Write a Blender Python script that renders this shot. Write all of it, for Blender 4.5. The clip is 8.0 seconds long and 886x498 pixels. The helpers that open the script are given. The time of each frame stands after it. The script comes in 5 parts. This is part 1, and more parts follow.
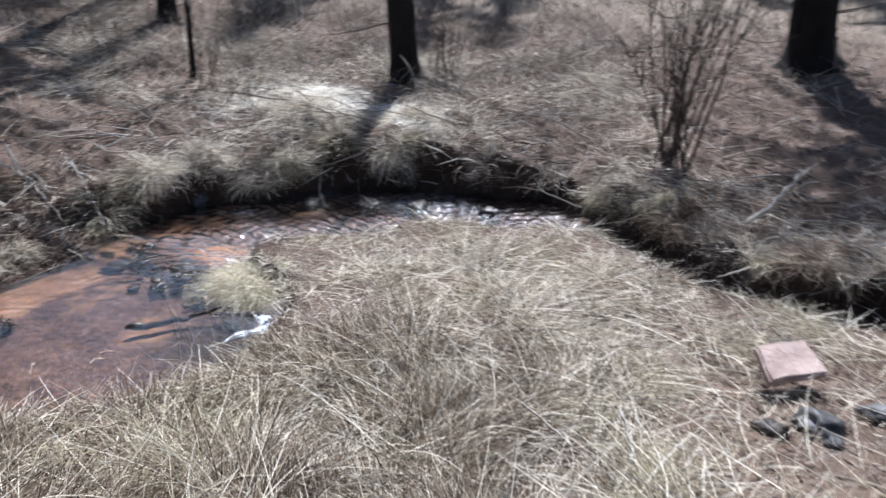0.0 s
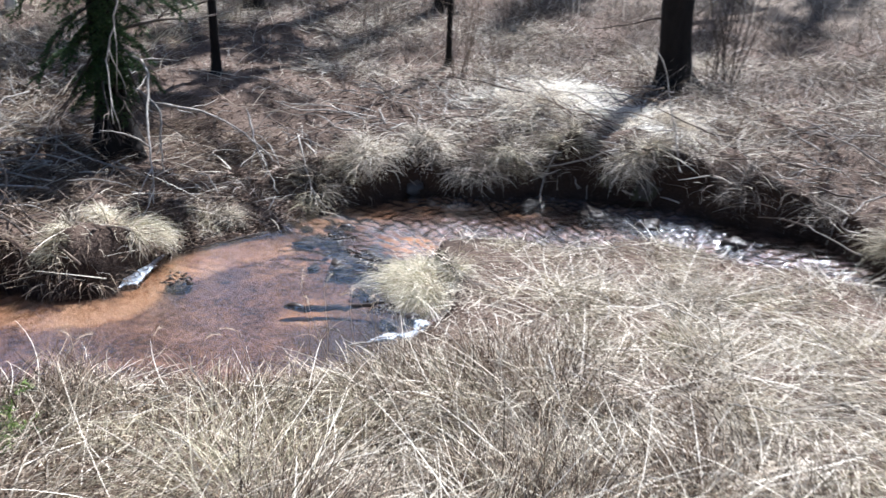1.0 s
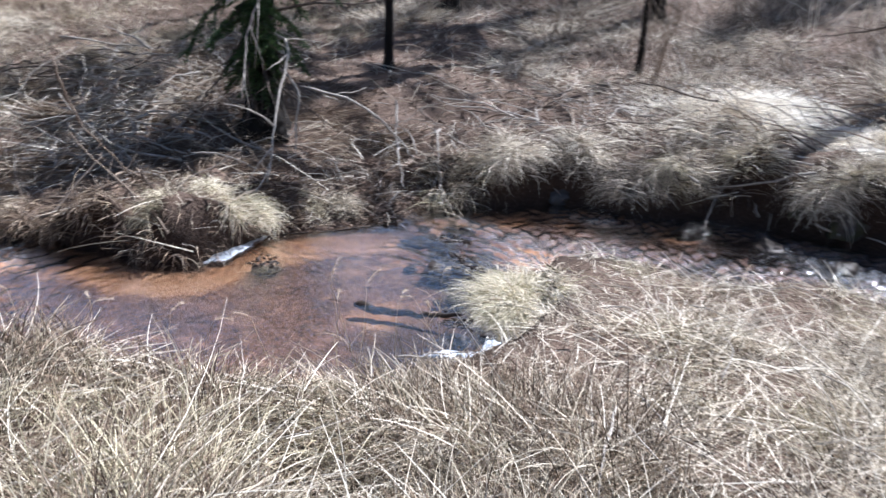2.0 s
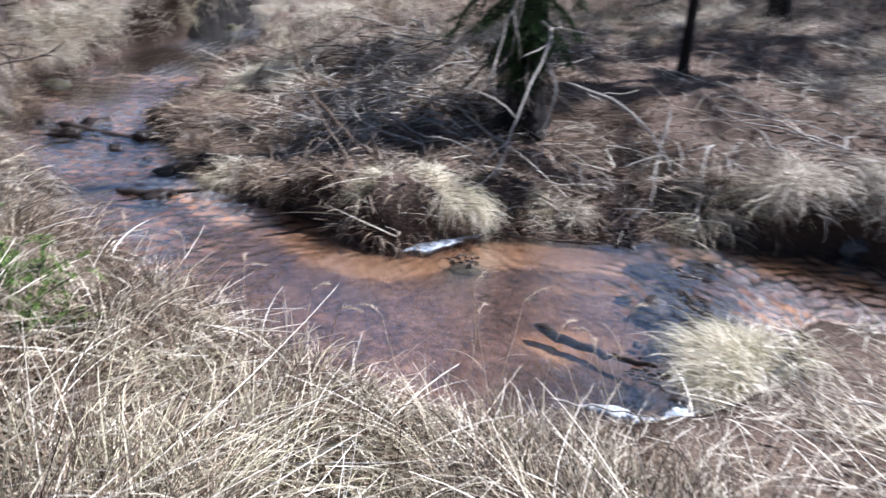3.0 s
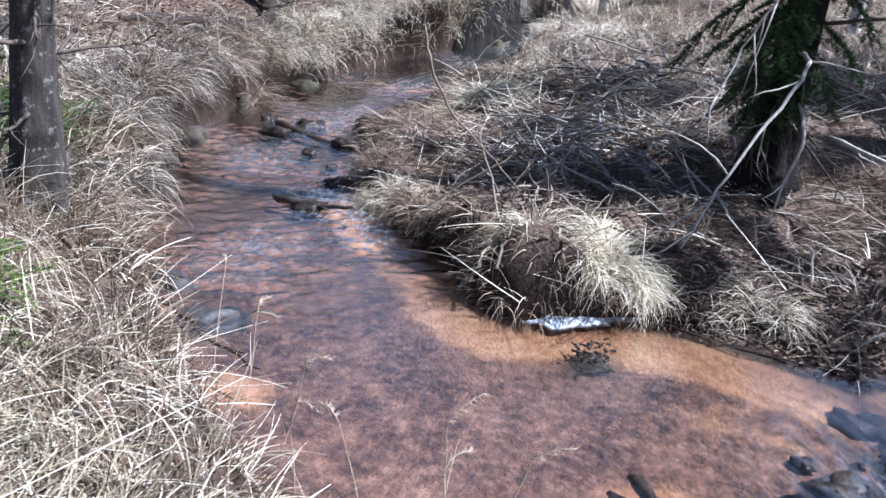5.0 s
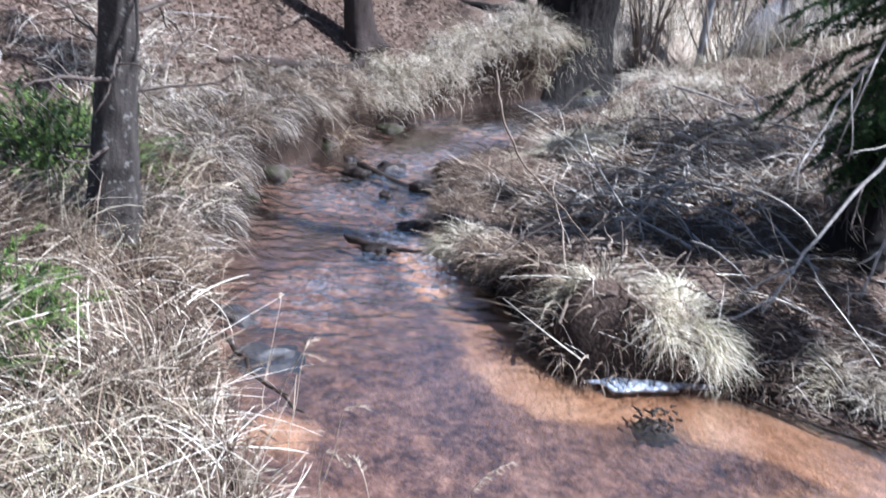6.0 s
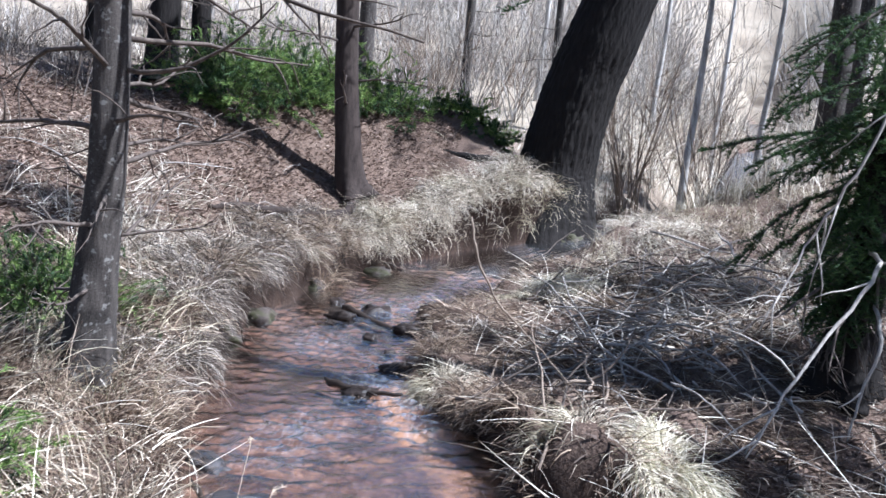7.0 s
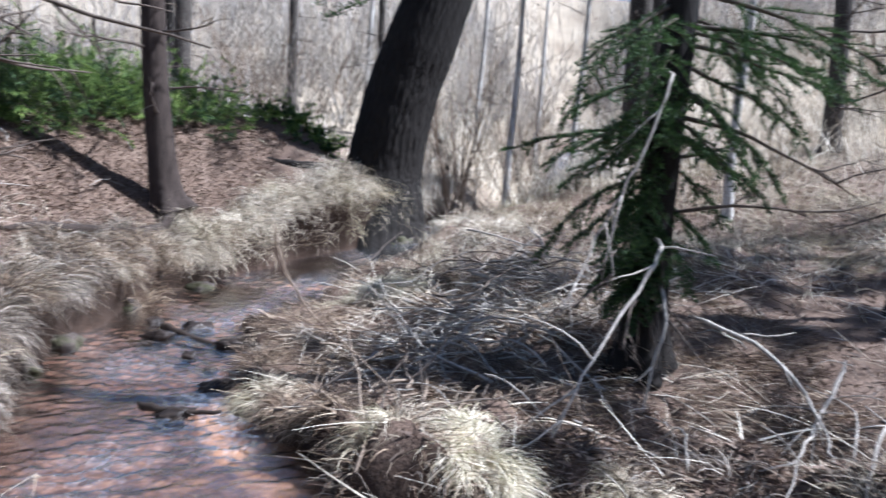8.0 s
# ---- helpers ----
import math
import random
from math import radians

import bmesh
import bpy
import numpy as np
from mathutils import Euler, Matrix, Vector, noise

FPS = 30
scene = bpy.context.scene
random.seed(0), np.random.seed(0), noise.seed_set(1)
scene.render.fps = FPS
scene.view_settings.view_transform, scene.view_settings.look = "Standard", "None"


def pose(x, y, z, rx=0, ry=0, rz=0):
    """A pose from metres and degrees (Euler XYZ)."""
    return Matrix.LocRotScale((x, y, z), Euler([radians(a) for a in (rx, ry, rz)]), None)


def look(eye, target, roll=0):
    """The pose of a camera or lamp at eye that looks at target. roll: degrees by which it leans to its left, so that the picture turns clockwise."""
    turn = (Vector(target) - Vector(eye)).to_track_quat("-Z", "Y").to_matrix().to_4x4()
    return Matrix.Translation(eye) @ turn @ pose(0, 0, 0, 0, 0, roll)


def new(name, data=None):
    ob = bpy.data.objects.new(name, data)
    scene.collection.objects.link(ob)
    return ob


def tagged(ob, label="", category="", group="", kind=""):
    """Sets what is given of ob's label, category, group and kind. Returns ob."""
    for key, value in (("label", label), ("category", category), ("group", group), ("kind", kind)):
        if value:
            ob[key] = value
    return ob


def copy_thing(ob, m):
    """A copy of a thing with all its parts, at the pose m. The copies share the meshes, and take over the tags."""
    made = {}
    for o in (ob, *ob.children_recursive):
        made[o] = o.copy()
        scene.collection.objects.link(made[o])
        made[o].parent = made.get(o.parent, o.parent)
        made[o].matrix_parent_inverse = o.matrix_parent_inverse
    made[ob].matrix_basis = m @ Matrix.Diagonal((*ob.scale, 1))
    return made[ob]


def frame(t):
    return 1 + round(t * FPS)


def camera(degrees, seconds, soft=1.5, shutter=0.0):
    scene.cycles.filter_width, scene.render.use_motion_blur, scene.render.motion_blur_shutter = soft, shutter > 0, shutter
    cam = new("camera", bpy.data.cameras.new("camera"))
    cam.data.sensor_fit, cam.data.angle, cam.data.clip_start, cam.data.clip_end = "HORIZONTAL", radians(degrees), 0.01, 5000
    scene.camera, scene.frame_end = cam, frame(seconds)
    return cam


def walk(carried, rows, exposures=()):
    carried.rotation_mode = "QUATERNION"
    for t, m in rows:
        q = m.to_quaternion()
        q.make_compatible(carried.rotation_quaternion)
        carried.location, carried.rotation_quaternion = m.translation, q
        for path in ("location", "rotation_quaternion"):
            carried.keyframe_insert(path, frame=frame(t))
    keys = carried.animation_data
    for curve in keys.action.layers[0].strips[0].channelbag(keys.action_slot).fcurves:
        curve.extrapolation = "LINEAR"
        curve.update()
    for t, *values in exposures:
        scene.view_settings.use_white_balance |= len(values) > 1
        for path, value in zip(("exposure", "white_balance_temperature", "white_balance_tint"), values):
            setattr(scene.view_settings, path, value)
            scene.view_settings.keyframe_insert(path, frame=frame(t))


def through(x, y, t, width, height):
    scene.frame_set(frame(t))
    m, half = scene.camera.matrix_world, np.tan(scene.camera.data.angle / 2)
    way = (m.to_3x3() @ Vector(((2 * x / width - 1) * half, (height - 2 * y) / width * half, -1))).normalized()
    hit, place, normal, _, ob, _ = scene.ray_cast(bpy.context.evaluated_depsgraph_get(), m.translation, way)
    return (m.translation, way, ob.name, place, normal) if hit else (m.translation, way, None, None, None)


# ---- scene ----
cam = camera(60.9, 8.0, soft=1.5, shutter=0.4)
PATH = [
    (0, (0.736, -0.002, 2.774), (0.472, 1.822, 1.999), 0.6),
    (0.5, (0.966, 0.547, 2.622), (0.328, 2.279, 1.851), 1.1),
    (1, (1.111, 1.036, 2.456), (0.161, 2.623, 1.693), 0.7),
    (1.2, (1.123, 1.264, 2.392), (0.112, 2.811, 1.629), 0.9),
    (2.3, (1.376, 2.454, 1.916), (-0.173, 3.515, 1.227), 1.2),
    (2.5, (1.277, 2.616, 1.867), (-0.341, 3.568, 1.177), 1.7),
    (3, (1.068, 3.065, 1.775), (-0.734, 3.596, 1.087), 2.5),
    (3.5, (0.869, 3.425, 1.57), (-1.009, 3.581, 0.901), 4.3),
    (4, (0.634, 3.771, 1.673), (-1.24, 3.653, 0.983), 3.9),
    (4.2, (0.494, 3.85, 1.703), (-1.377, 3.691, 1.013), 4.0),
    (5.3, (0.041, 4.238, 1.683), (-1.815, 3.921, 1.008), 5.1),
    (5.5, (0.005, 4.257, 1.681), (-1.835, 3.867, 1.002), 5.3),
    (6, (-0.009, 4.283, 1.69), (-1.861, 3.797, 1.11), 5.3),
    (6.5, (-0.005, 4.31, 1.694), (-1.908, 3.77, 1.402), 5.3),
    (7, (-0.003, 4.376, 1.695), (-1.922, 3.855, 1.487), 5.1),
    (7.5, (-0.004, 4.464, 1.693), (-1.96, 4.082, 1.516), 4.3),
    (8, (-0.02, 4.581, 1.703), (-2.009, 4.463, 1.537), 2.8),
]
walk(cam, [(t, look(eye, target, roll)) for t, eye, target, roll in PATH], exposures=[(0, 1.17, 5500, 11), (1, 1.48, 5550, 11), (3, 1.32, 5450, 14), (5.5, 1.45, 5150, 14), (7, 1.52, 5200, 12), (8, 1.55, 5300, 12)])

# ---- daylight ----
SUN_DIR = Vector((-0.02, 0.60, 0.80)).normalized()      # towards the sun
world = bpy.data.worlds.new("world")
scene.world = world
world.use_nodes = True
wn = world.node_tree
sky = wn.nodes.new("ShaderNodeTexSky")
sky.sky_type, sky.sun_disc = "NISHITA", False
sky.sun_elevation = math.asin(SUN_DIR.z)
sky.sun_rotation = math.atan2(SUN_DIR.x, SUN_DIR.y)
wn.links.new(sky.outputs[0], wn.nodes["Background"].inputs[0])
wn.nodes["Background"].inputs[1].default_value = 0.054
sun = new("sun", bpy.data.lights.new("sun", "SUN"))
sun.data.energy, sun.data.angle, sun.data.color = 5.0, radians(1.0), (1.0, 0.95, 0.88)
sun.matrix_world = look(SUN_DIR * 40, (0, 0, 0))

rng = np.random.default_rng(7)


# ---- materials ----
def material(name, rough=0.8, spec=0.3):
    m = bpy.data.materials.new(name)
    m.use_nodes = True
    b = m.node_tree.nodes["Principled BSDF"]
    b.inputs["Roughness"].default_value = rough
    b.inputs["Specular IOR Level"].default_value = spec
    return m, m.node_tree, b


def node(nt, kind, **sets):
    n = nt.nodes.new(kind)
    for k, v in sets.items():
        n.inputs[k.replace("_", " ")].default_value = v
    return n


def ramp(nt, source, stops):
    r = nt.nodes.new("ShaderNodeValToRGB")
    el = r.color_ramp.elements
    while len(el) < len(stops):
        el.new(0.5)
    for e, (p, c) in zip(el, stops):
        e.position, e.color = p, (*c, 1)
    nt.links.new(source, r.inputs[0])
    return r.outputs[0]


def noise_out(nt, scale, detail=6, stretch=None, rough=0.6):
    t = nt.nodes.new("ShaderNodeTexNoise")
    t.inputs["Scale"].default_value, t.inputs["Detail"].default_value = scale, detail
    t.inputs["Roughness"].default_value = rough
    co = nt.nodes.new("ShaderNodeTexCoord")
    src = co.outputs["Object"]
    if stretch:
        mp = nt.nodes.new("ShaderNodeMapping")
        mp.inputs["Scale"].default_value = stretch
        nt.links.new(src, mp.inputs[0])
        src = mp.outputs[0]
    nt.links.new(src, t.inputs["Vector"])
    return t.outputs["Fac"]


def mix_col(nt, fac, a, b, mode="MIX"):
    m = nt.nodes.new("ShaderNodeMix")
    m.data_type, m.blend_type = "RGBA", mode
    for sock, v in ((m.inputs[0], fac), (m.inputs[6], a), (m.inputs[7], b)):
        if isinstance(v, (int, float)):
            sock.default_value = v
        elif isinstance(v, tuple):
            sock.default_value = (*v, 1)
        else:
            nt.links.new(v, sock)
    return m.outputs[2]


def bump(nt, b, height, strength, dist):
    n = nt.nodes.new("ShaderNodeBump")
    n.inputs["Strength"].default_value, n.inputs["Distance"].default_value = strength, dist
    nt.links.new(height, n.inputs["Height"])
    nt.links.new(n.outputs[0], b.inputs["Normal"])


def blade_material(name, stops, through=0.3, patch=None, old=False):
    """Thin plant matter: colour differs from blade to blade, and light comes through."""
    m, nt, b = material(name, 0.65, 0.25)
    geo = nt.nodes.new("ShaderNodeNewGeometry")
    col = ramp(nt, geo.outputs["Random Per Island"], stops)
    # older, weathered patches
    col = mix_col(nt, ramp(nt, noise_out(nt, 5.5, 4), [(0.42, (0, 0, 0)), (0.62, (1, 1, 1))]), mix_col(nt, 0.55, col, tuple(0.40 * a + 0.0 for a in stops[-2][1]), "MULTIPLY") if old else col, col)
    if patch:
        col = mix_col(nt, ramp(nt, noise_out(nt, 0.9, 3), [(0.45, (0, 0, 0)), (0.65, (1, 1, 1))]), col, mix_col(nt, 0.55, col, patch))
    nt.links.new(col, b.inputs["Base Color"])
    tr = nt.nodes.new("ShaderNodeBsdfTranslucent")
    nt.links.new(col, tr.inputs[0])
    mx = nt.nodes.new("ShaderNodeMixShader")
    mx.inputs[0].default_value = through
    nt.links.new(b.outputs[0], mx.inputs[1])
    nt.links.new(tr.outputs[0], mx.inputs[2])
    nt.links.new(mx.outputs[0], nt.nodes["Material Output"].inputs[0])
    return m


def bark_material(name, dark, light, scale=14, lichen=None, depth=0.012):
    m, nt, b = material(name, 0.9, 0.2)
    ridges = noise_out(nt, scale, 8, (1, 1, 0.22))
    col = ramp(nt, ridges, [(0.36, dark), (0.66, light)])
    fine = noise_out(nt, scale * 6, 4)
    col = mix_col(nt, 0.5, col, ramp(nt, fine, [(0.3, tuple(0.5 * v for v in dark)), (0.7, light)]))
    if lichen:
        col = mix_col(nt, ramp(nt, noise_out(nt, 28, 4), [(0.58, (0, 0, 0)), (0.66, (1, 1, 1))]), col, lichen)
    nt.links.new(col, b.inputs["Base Color"])
    bump(nt, b, ridges, 0.9, depth)
    return m


STRAW = blade_material("straw", [(0.0, (0.03, 0.023, 0.017)), (0.26, (0.11, 0.083, 0.058)), (0.40, (0.55, 0.47, 0.36)), (1.0, (0.92, 0.83, 0.67))], 0.15, (0.48, 0.43, 0.27), True)
STRAW_PALE = blade_material("pale_straw", [(0.0, (0.12, 0.095, 0.07)), (0.3, (0.30, 0.25, 0.19)), (0.45, (0.68, 0.60, 0.48)), (1.0, (0.94, 0.87, 0.74))], 0.18)
STRAW_DARK = blade_material("grey_straw", [(0.0, (0.035, 0.028, 0.024)), (0.55, (0.11, 0.088, 0.07)), (0.8, (0.34, 0.285, 0.23)), (1.0, (0.66, 0.60, 0.52))], 0.15)
STRAW_BROWN = blade_material("brown_straw", [(0.0, (0.035, 0.024, 0.018)), (0.5, (0.14, 0.096, 0.067)), (0.85, (0.32, 0.24, 0.165)), (1.0, (0.60, 0.50, 0.38))], 0.12)
REED_STRAW = blade_material("reed_straw", [(0.0, (0.30, 0.235, 0.165)), (1.0, (0.52, 0.43, 0.32))], 0.2)
STRAW_GREEN = blade_material("green_straw", [(0.0, (0.17, 0.165, 0.085)), (0.25, (0.43, 0.39, 0.25)), (0.5, (0.65, 0.58, 0.44)), (1.0, (0.88, 0.81, 0.68))], 0.25)
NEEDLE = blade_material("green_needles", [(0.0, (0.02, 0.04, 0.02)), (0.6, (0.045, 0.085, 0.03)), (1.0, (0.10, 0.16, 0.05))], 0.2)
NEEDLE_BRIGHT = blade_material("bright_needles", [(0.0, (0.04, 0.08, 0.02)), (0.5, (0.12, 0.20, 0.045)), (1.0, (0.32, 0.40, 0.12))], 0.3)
# near-white straw, for sunlight painted into the colour
SUNLIT_STRAW = blade_material("sunlit_straw", [(0.0, (0.60, 0.55, 0.46)), (0.3, (0.86, 0.81, 0.72)), (1.0, (0.96, 0.93, 0.86))], 0.2)
LITTER = blade_material("leaf_litter", [(0.0, (0.04, 0.027, 0.021)), (0.45, (0.12, 0.08, 0.06)), (0.8, (0.21, 0.145, 0.108)), (1.0, (0.36, 0.28, 0.215))], 0.15)
THICKET = blade_material("thicket_stems", [(0.0, (0.09, 0.08, 0.075)), (0.5, (0.24, 0.215, 0.195)), (1.0, (0.52, 0.49, 0.45))], 0.1)
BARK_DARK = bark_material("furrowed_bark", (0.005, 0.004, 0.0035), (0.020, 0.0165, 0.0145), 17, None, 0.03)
BARK_GREY = bark_material("spruce_bark", (0.02, 0.017, 0.015), (0.085, 0.073, 0.064), 22, (0.15, 0.142, 0.13))
BARK_RED = bark_material("red_bark", (0.018, 0.013, 0.011), (0.06, 0.045, 0.038), 18)
TWIG_PALE = bark_material("weathered_twig", (0.17, 0.15, 0.13), (0.50, 0.46, 0.41), 45, None, 0.002)
TWIG_DARK = bark_material("dark_twig", (0.04, 0.032, 0.027), (0.15, 0.12, 0.10), 30, None, 0.002)
TWIG_BROWN = bark_material("brown_twig", (0.13, 0.095, 0.07), (0.34, 0.27, 0.21), 30, None, 0.002)
BIRCH = bark_material("white_bark", (0.12, 0.10, 0.09), (0.72, 0.69, 0.64), 10, None, 0.002)
WET_WOOD = bark_material("wet_wood", (0.012, 0.01, 0.009), (0.06, 0.045, 0.035), 20, None, 0.004)
WET_WOOD.node_tree.nodes["Principled BSDF"].inputs["Roughness"].default_value = 0.35


def stone_material(name, a, b_, rough=0.8, moss=None):
    m, nt, b = material(name, rough, 0.4)
    n1 = noise_out(nt, 7, 8)
    col = ramp(nt, n1, [(0.3, a), (0.7, b_)])
    if moss:
        col = mix_col(nt, ramp(nt, noise_out(nt, 5, 5), [(0.45, (0, 0, 0)), (0.55, (1, 1, 1))]), col, moss)
    nt.links.new(col, b.inputs["Base Color"])
    bump(nt, b, noise_out(nt, 26, 8), 0.6, 0.02)
    return m


STONE_WET = stone_material("wet_stone", (0.008, 0.007, 0.007), (0.045, 0.034, 0.028), 0.35)
STONE_WET.node_tree.nodes["Principled BSDF"].inputs["Specular IOR Level"].default_value = 0.18
STONE_GREY = stone_material("grey_stone", (0.022, 0.021, 0.023), (0.075, 0.07, 0.07), 0.45)
STONE_PINK = stone_material("pink_stone", (0.27, 0.19, 0.165), (0.45, 0.345, 0.30), 0.85)
STONE_MOSS = stone_material("mossy_stone", (0.035, 0.028, 0.025), (0.085, 0.066, 0.054), 0.85, (0.042, 0.040, 0.018))

# soil, needle carpet, and the iron-stained sand of the stream bed
GROUND, nt, b = material("forest_floor", 0.9, 0.2)
soil = ramp(nt, noise_out(nt, 3.0, 10), [(0.28, (0.035, 0.026, 0.021)), (0.5, (0.10, 0.072, 0.057)), (0.72, (0.21, 0.16, 0.13))])
soil = mix_col(nt, 0.55, soil, ramp(nt, noise_out(nt, 60, 6), [(0.3, (0.04, 0.026, 0.02)), (0.55, (0.16, 0.105, 0.075)), (0.75, (0.40, 0.31, 0.23))]))
bed = ramp(nt, noise_out(nt, 4.5, 8, None, 0.68), [(0.36, (0.034, 0.020, 0.016)), (0.5, (0.105, 0.060, 0.044)), (0.66, (0.23, 0.14, 0.10))])
sand = ramp(nt, noise_out(nt, 3.2, 8, None, 0.65), [(0.3, (0.27, 0.135, 0.065)), (0.48, (0.45, 0.25, 0.13)), (0.7, (0.66, 0.42, 0.26))])
grit = ramp(nt, noise_out(nt, 19, 8, None, 0.7), [(0.40, (0.02, 0.012, 0.010)), (0.5, (0.15, 0.08, 0.058)), (0.62, (0.46, 0.28, 0.20))])
meadow = ramp(nt, noise_out(nt, 0.35, 8), [(0.3, (0.21, 0.17, 0.125)), (0.7, (0.39, 0.335, 0.255))])
att = nt.nodes.new("ShaderNodeAttribute")
att.attribute_name = "soil_and_shade"
sep = nt.nodes.new("ShaderNodeSeparateColor")
nt.links.new(att.outputs["Color"], sep.inputs[0])
col = mix_col(nt, sep.outputs[1], soil, meadow)
# sand bars with ragged edges
edge = nt.nodes.new("ShaderNodeMath")
edge.operation = "MULTIPLY_ADD"
edge.inputs[1].default_value = 0.9
nt.links.new(noise_out(nt, 6, 7, None, 0.62), edge.inputs[0])
nt.links.new(sep.outputs[2], edge.inputs[2])
gain = nt.nodes.new("ShaderNodeMath")
gain.operation = "MULTIPLY_ADD"
gain.use_clamp = True
gain.inputs[1].default_value, gain.inputs[2].default_value = 4.0, -3.6
nt.links.new(edge.outputs[0], gain.inputs[0])
bars = ramp(nt, gain.outputs[0], [(0.0, (0, 0, 0)), (1.0, (1, 1, 1))])
bed = mix_col(nt, 0.3, mix_col(nt, bars, bed, sand), grit)
# alpha darkens damp earth, and paints shade under the lip and by the log
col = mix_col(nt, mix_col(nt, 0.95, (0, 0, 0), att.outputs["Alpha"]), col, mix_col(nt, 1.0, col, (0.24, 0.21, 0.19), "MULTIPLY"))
col = mix_col(nt, sep.outputs[0], col, bed)
nt.links.new(col, b.inputs["Base Color"])
bump(nt, b, noise_out(nt, 45, 8), 0.8, 0.03)

# clear, slightly brown running water
WATER = bpy.data.materials.new("stream_water")
WATER.use_nodes = True
nt = WATER.node_tree
nt.nodes.remove(nt.nodes["Principled BSDF"])
tr = nt.nodes.new("ShaderNodeBsdfTransparent")
nt.links.new(ramp(nt, noise_out(nt, 1.6, 4), [(0.35, (0.94, 0.89, 0.85)), (0.65, (1.0, 0.98, 0.96))]), tr.inputs[0])
gl = nt.nodes.new("ShaderNodeBsdfGlossy")
gl.inputs["Roughness"].default_value = 0.06
lw = node(nt, "ShaderNodeLayerWeight", Blend=0.5)
pw = nt.nodes.new("ShaderNodeMath")
pw.operation = "POWER"
pw.inputs[1].default_value = 3.0
nt.links.new(lw.outputs["Facing"], pw.inputs[0])
fr = nt.nodes.new("ShaderNodeMath")
fr.operation = "MULTIPLY_ADD"
fr.inputs[1].default_value, fr.inputs[2].default_value = 2.4, 0.03
nt.links.new(pw.outputs[0], fr.inputs[0])
bp = nt.nodes.new("ShaderNodeBump")
bp.inputs["Strength"].default_value, bp.inputs["Distance"].default_value = 0.5, 0.012
nt.links.new(noise_out(nt, 24, 4, (1, 1.5, 1), 0.55), bp.inputs["Height"])
nt.links.new(bp.outputs[0], gl.inputs["Normal"])
mx = nt.nodes.new("ShaderNodeMixShader")
nt.links.new(fr.outputs[0], mx.inputs[0])
nt.links.new(tr.outputs[0], mx.inputs[1])
nt.links.new(gl.outputs[0], mx.inputs[2])
# froth where the water breaks, its pale blue also painting the sky's sheen
fa = nt.nodes.new("ShaderNodeAttribute")
fa.attribute_name = "froth"
fb = nt.nodes.new("ShaderNodeMath")
fb.operation = "MULTIPLY"
nt.links.new(fa.outputs["Fac"], fb.inputs[0])
nt.links.new(ramp(nt, noise_out(nt, 13, 8, (1, 3.5, 1), 0.72), [(0.42, (0, 0, 0)), (0.68, (0.34, 0.34, 0.34))]), fb.inputs[1])
fd = nt.nodes.new("ShaderNodeBsdfDiffuse")
fd.inputs[0].default_value = (0.66, 0.68, 0.74, 1)
mf = nt.nodes.new("ShaderNodeMixShader")
nt.links.new(fb.outputs[0], mf.inputs[0])
nt.links.new(mx.outputs[0], mf.inputs[1])
nt.links.new(fd.outputs[0], mf.inputs[2])
nt.links.new(mf.outputs[0], nt.nodes["Material Output"].inputs[0])

ICE, nt, b = material("thin_ice", 0.3, 0.5)
nt.links.new(ramp(nt, noise_out(nt, 30, 6), [(0.35, (0.12, 0.145, 0.18)), (0.62, (0.50, 0.54, 0.60))]), b.inputs["Base Color"])
bump(nt, b, noise_out(nt, 60, 6), 0.7, 0.01)


# ---- mesh helpers ----
def mesh_np(name, verts, quads=None, tris=None, smooth=True):
    me = bpy.data.meshes.new(name)
    verts = np.asarray(verts, np.float32)
    loops, sizes = [], []
    for f, k in ((quads, 4), (tris, 3)):
        if f is not None and len(f):
            loops.append(np.asarray(f, np.int32).ravel())
            sizes.append(np.full(len(f), k, np.int32))
    loops, sizes = np.concatenate(loops), np.concatenate(sizes)
    me.vertices.add(len(verts))
    me.vertices.foreach_set("co", verts.ravel())
    me.loops.add(len(loops))
    me.loops.foreach_set("vertex_index", loops)
    me.polygons.add(len(sizes))
    me.polygons.foreach_set("loop_start", np.concatenate([[0], np.cumsum(sizes)[:-1]]).astype(np.int32))
    me.polygons.foreach_set("loop_total", sizes)
    me.polygons.foreach_set("use_smooth", np.full(len(sizes), smooth))
    me.update(calc_edges=True)
    return me


def put(name, me, mat, parent=None, label=""):
    ob = new(name, me)
    me.materials.append(mat)
    if parent:
        ob.parent = parent
    if label:
        ob["label"] = label
    return ob


def thing(name, at, label, category, group=""):
    ob = new(name)
    ob.location = at
    ob.empty_display_size = 0.1
    return tagged(ob, label, category, group)


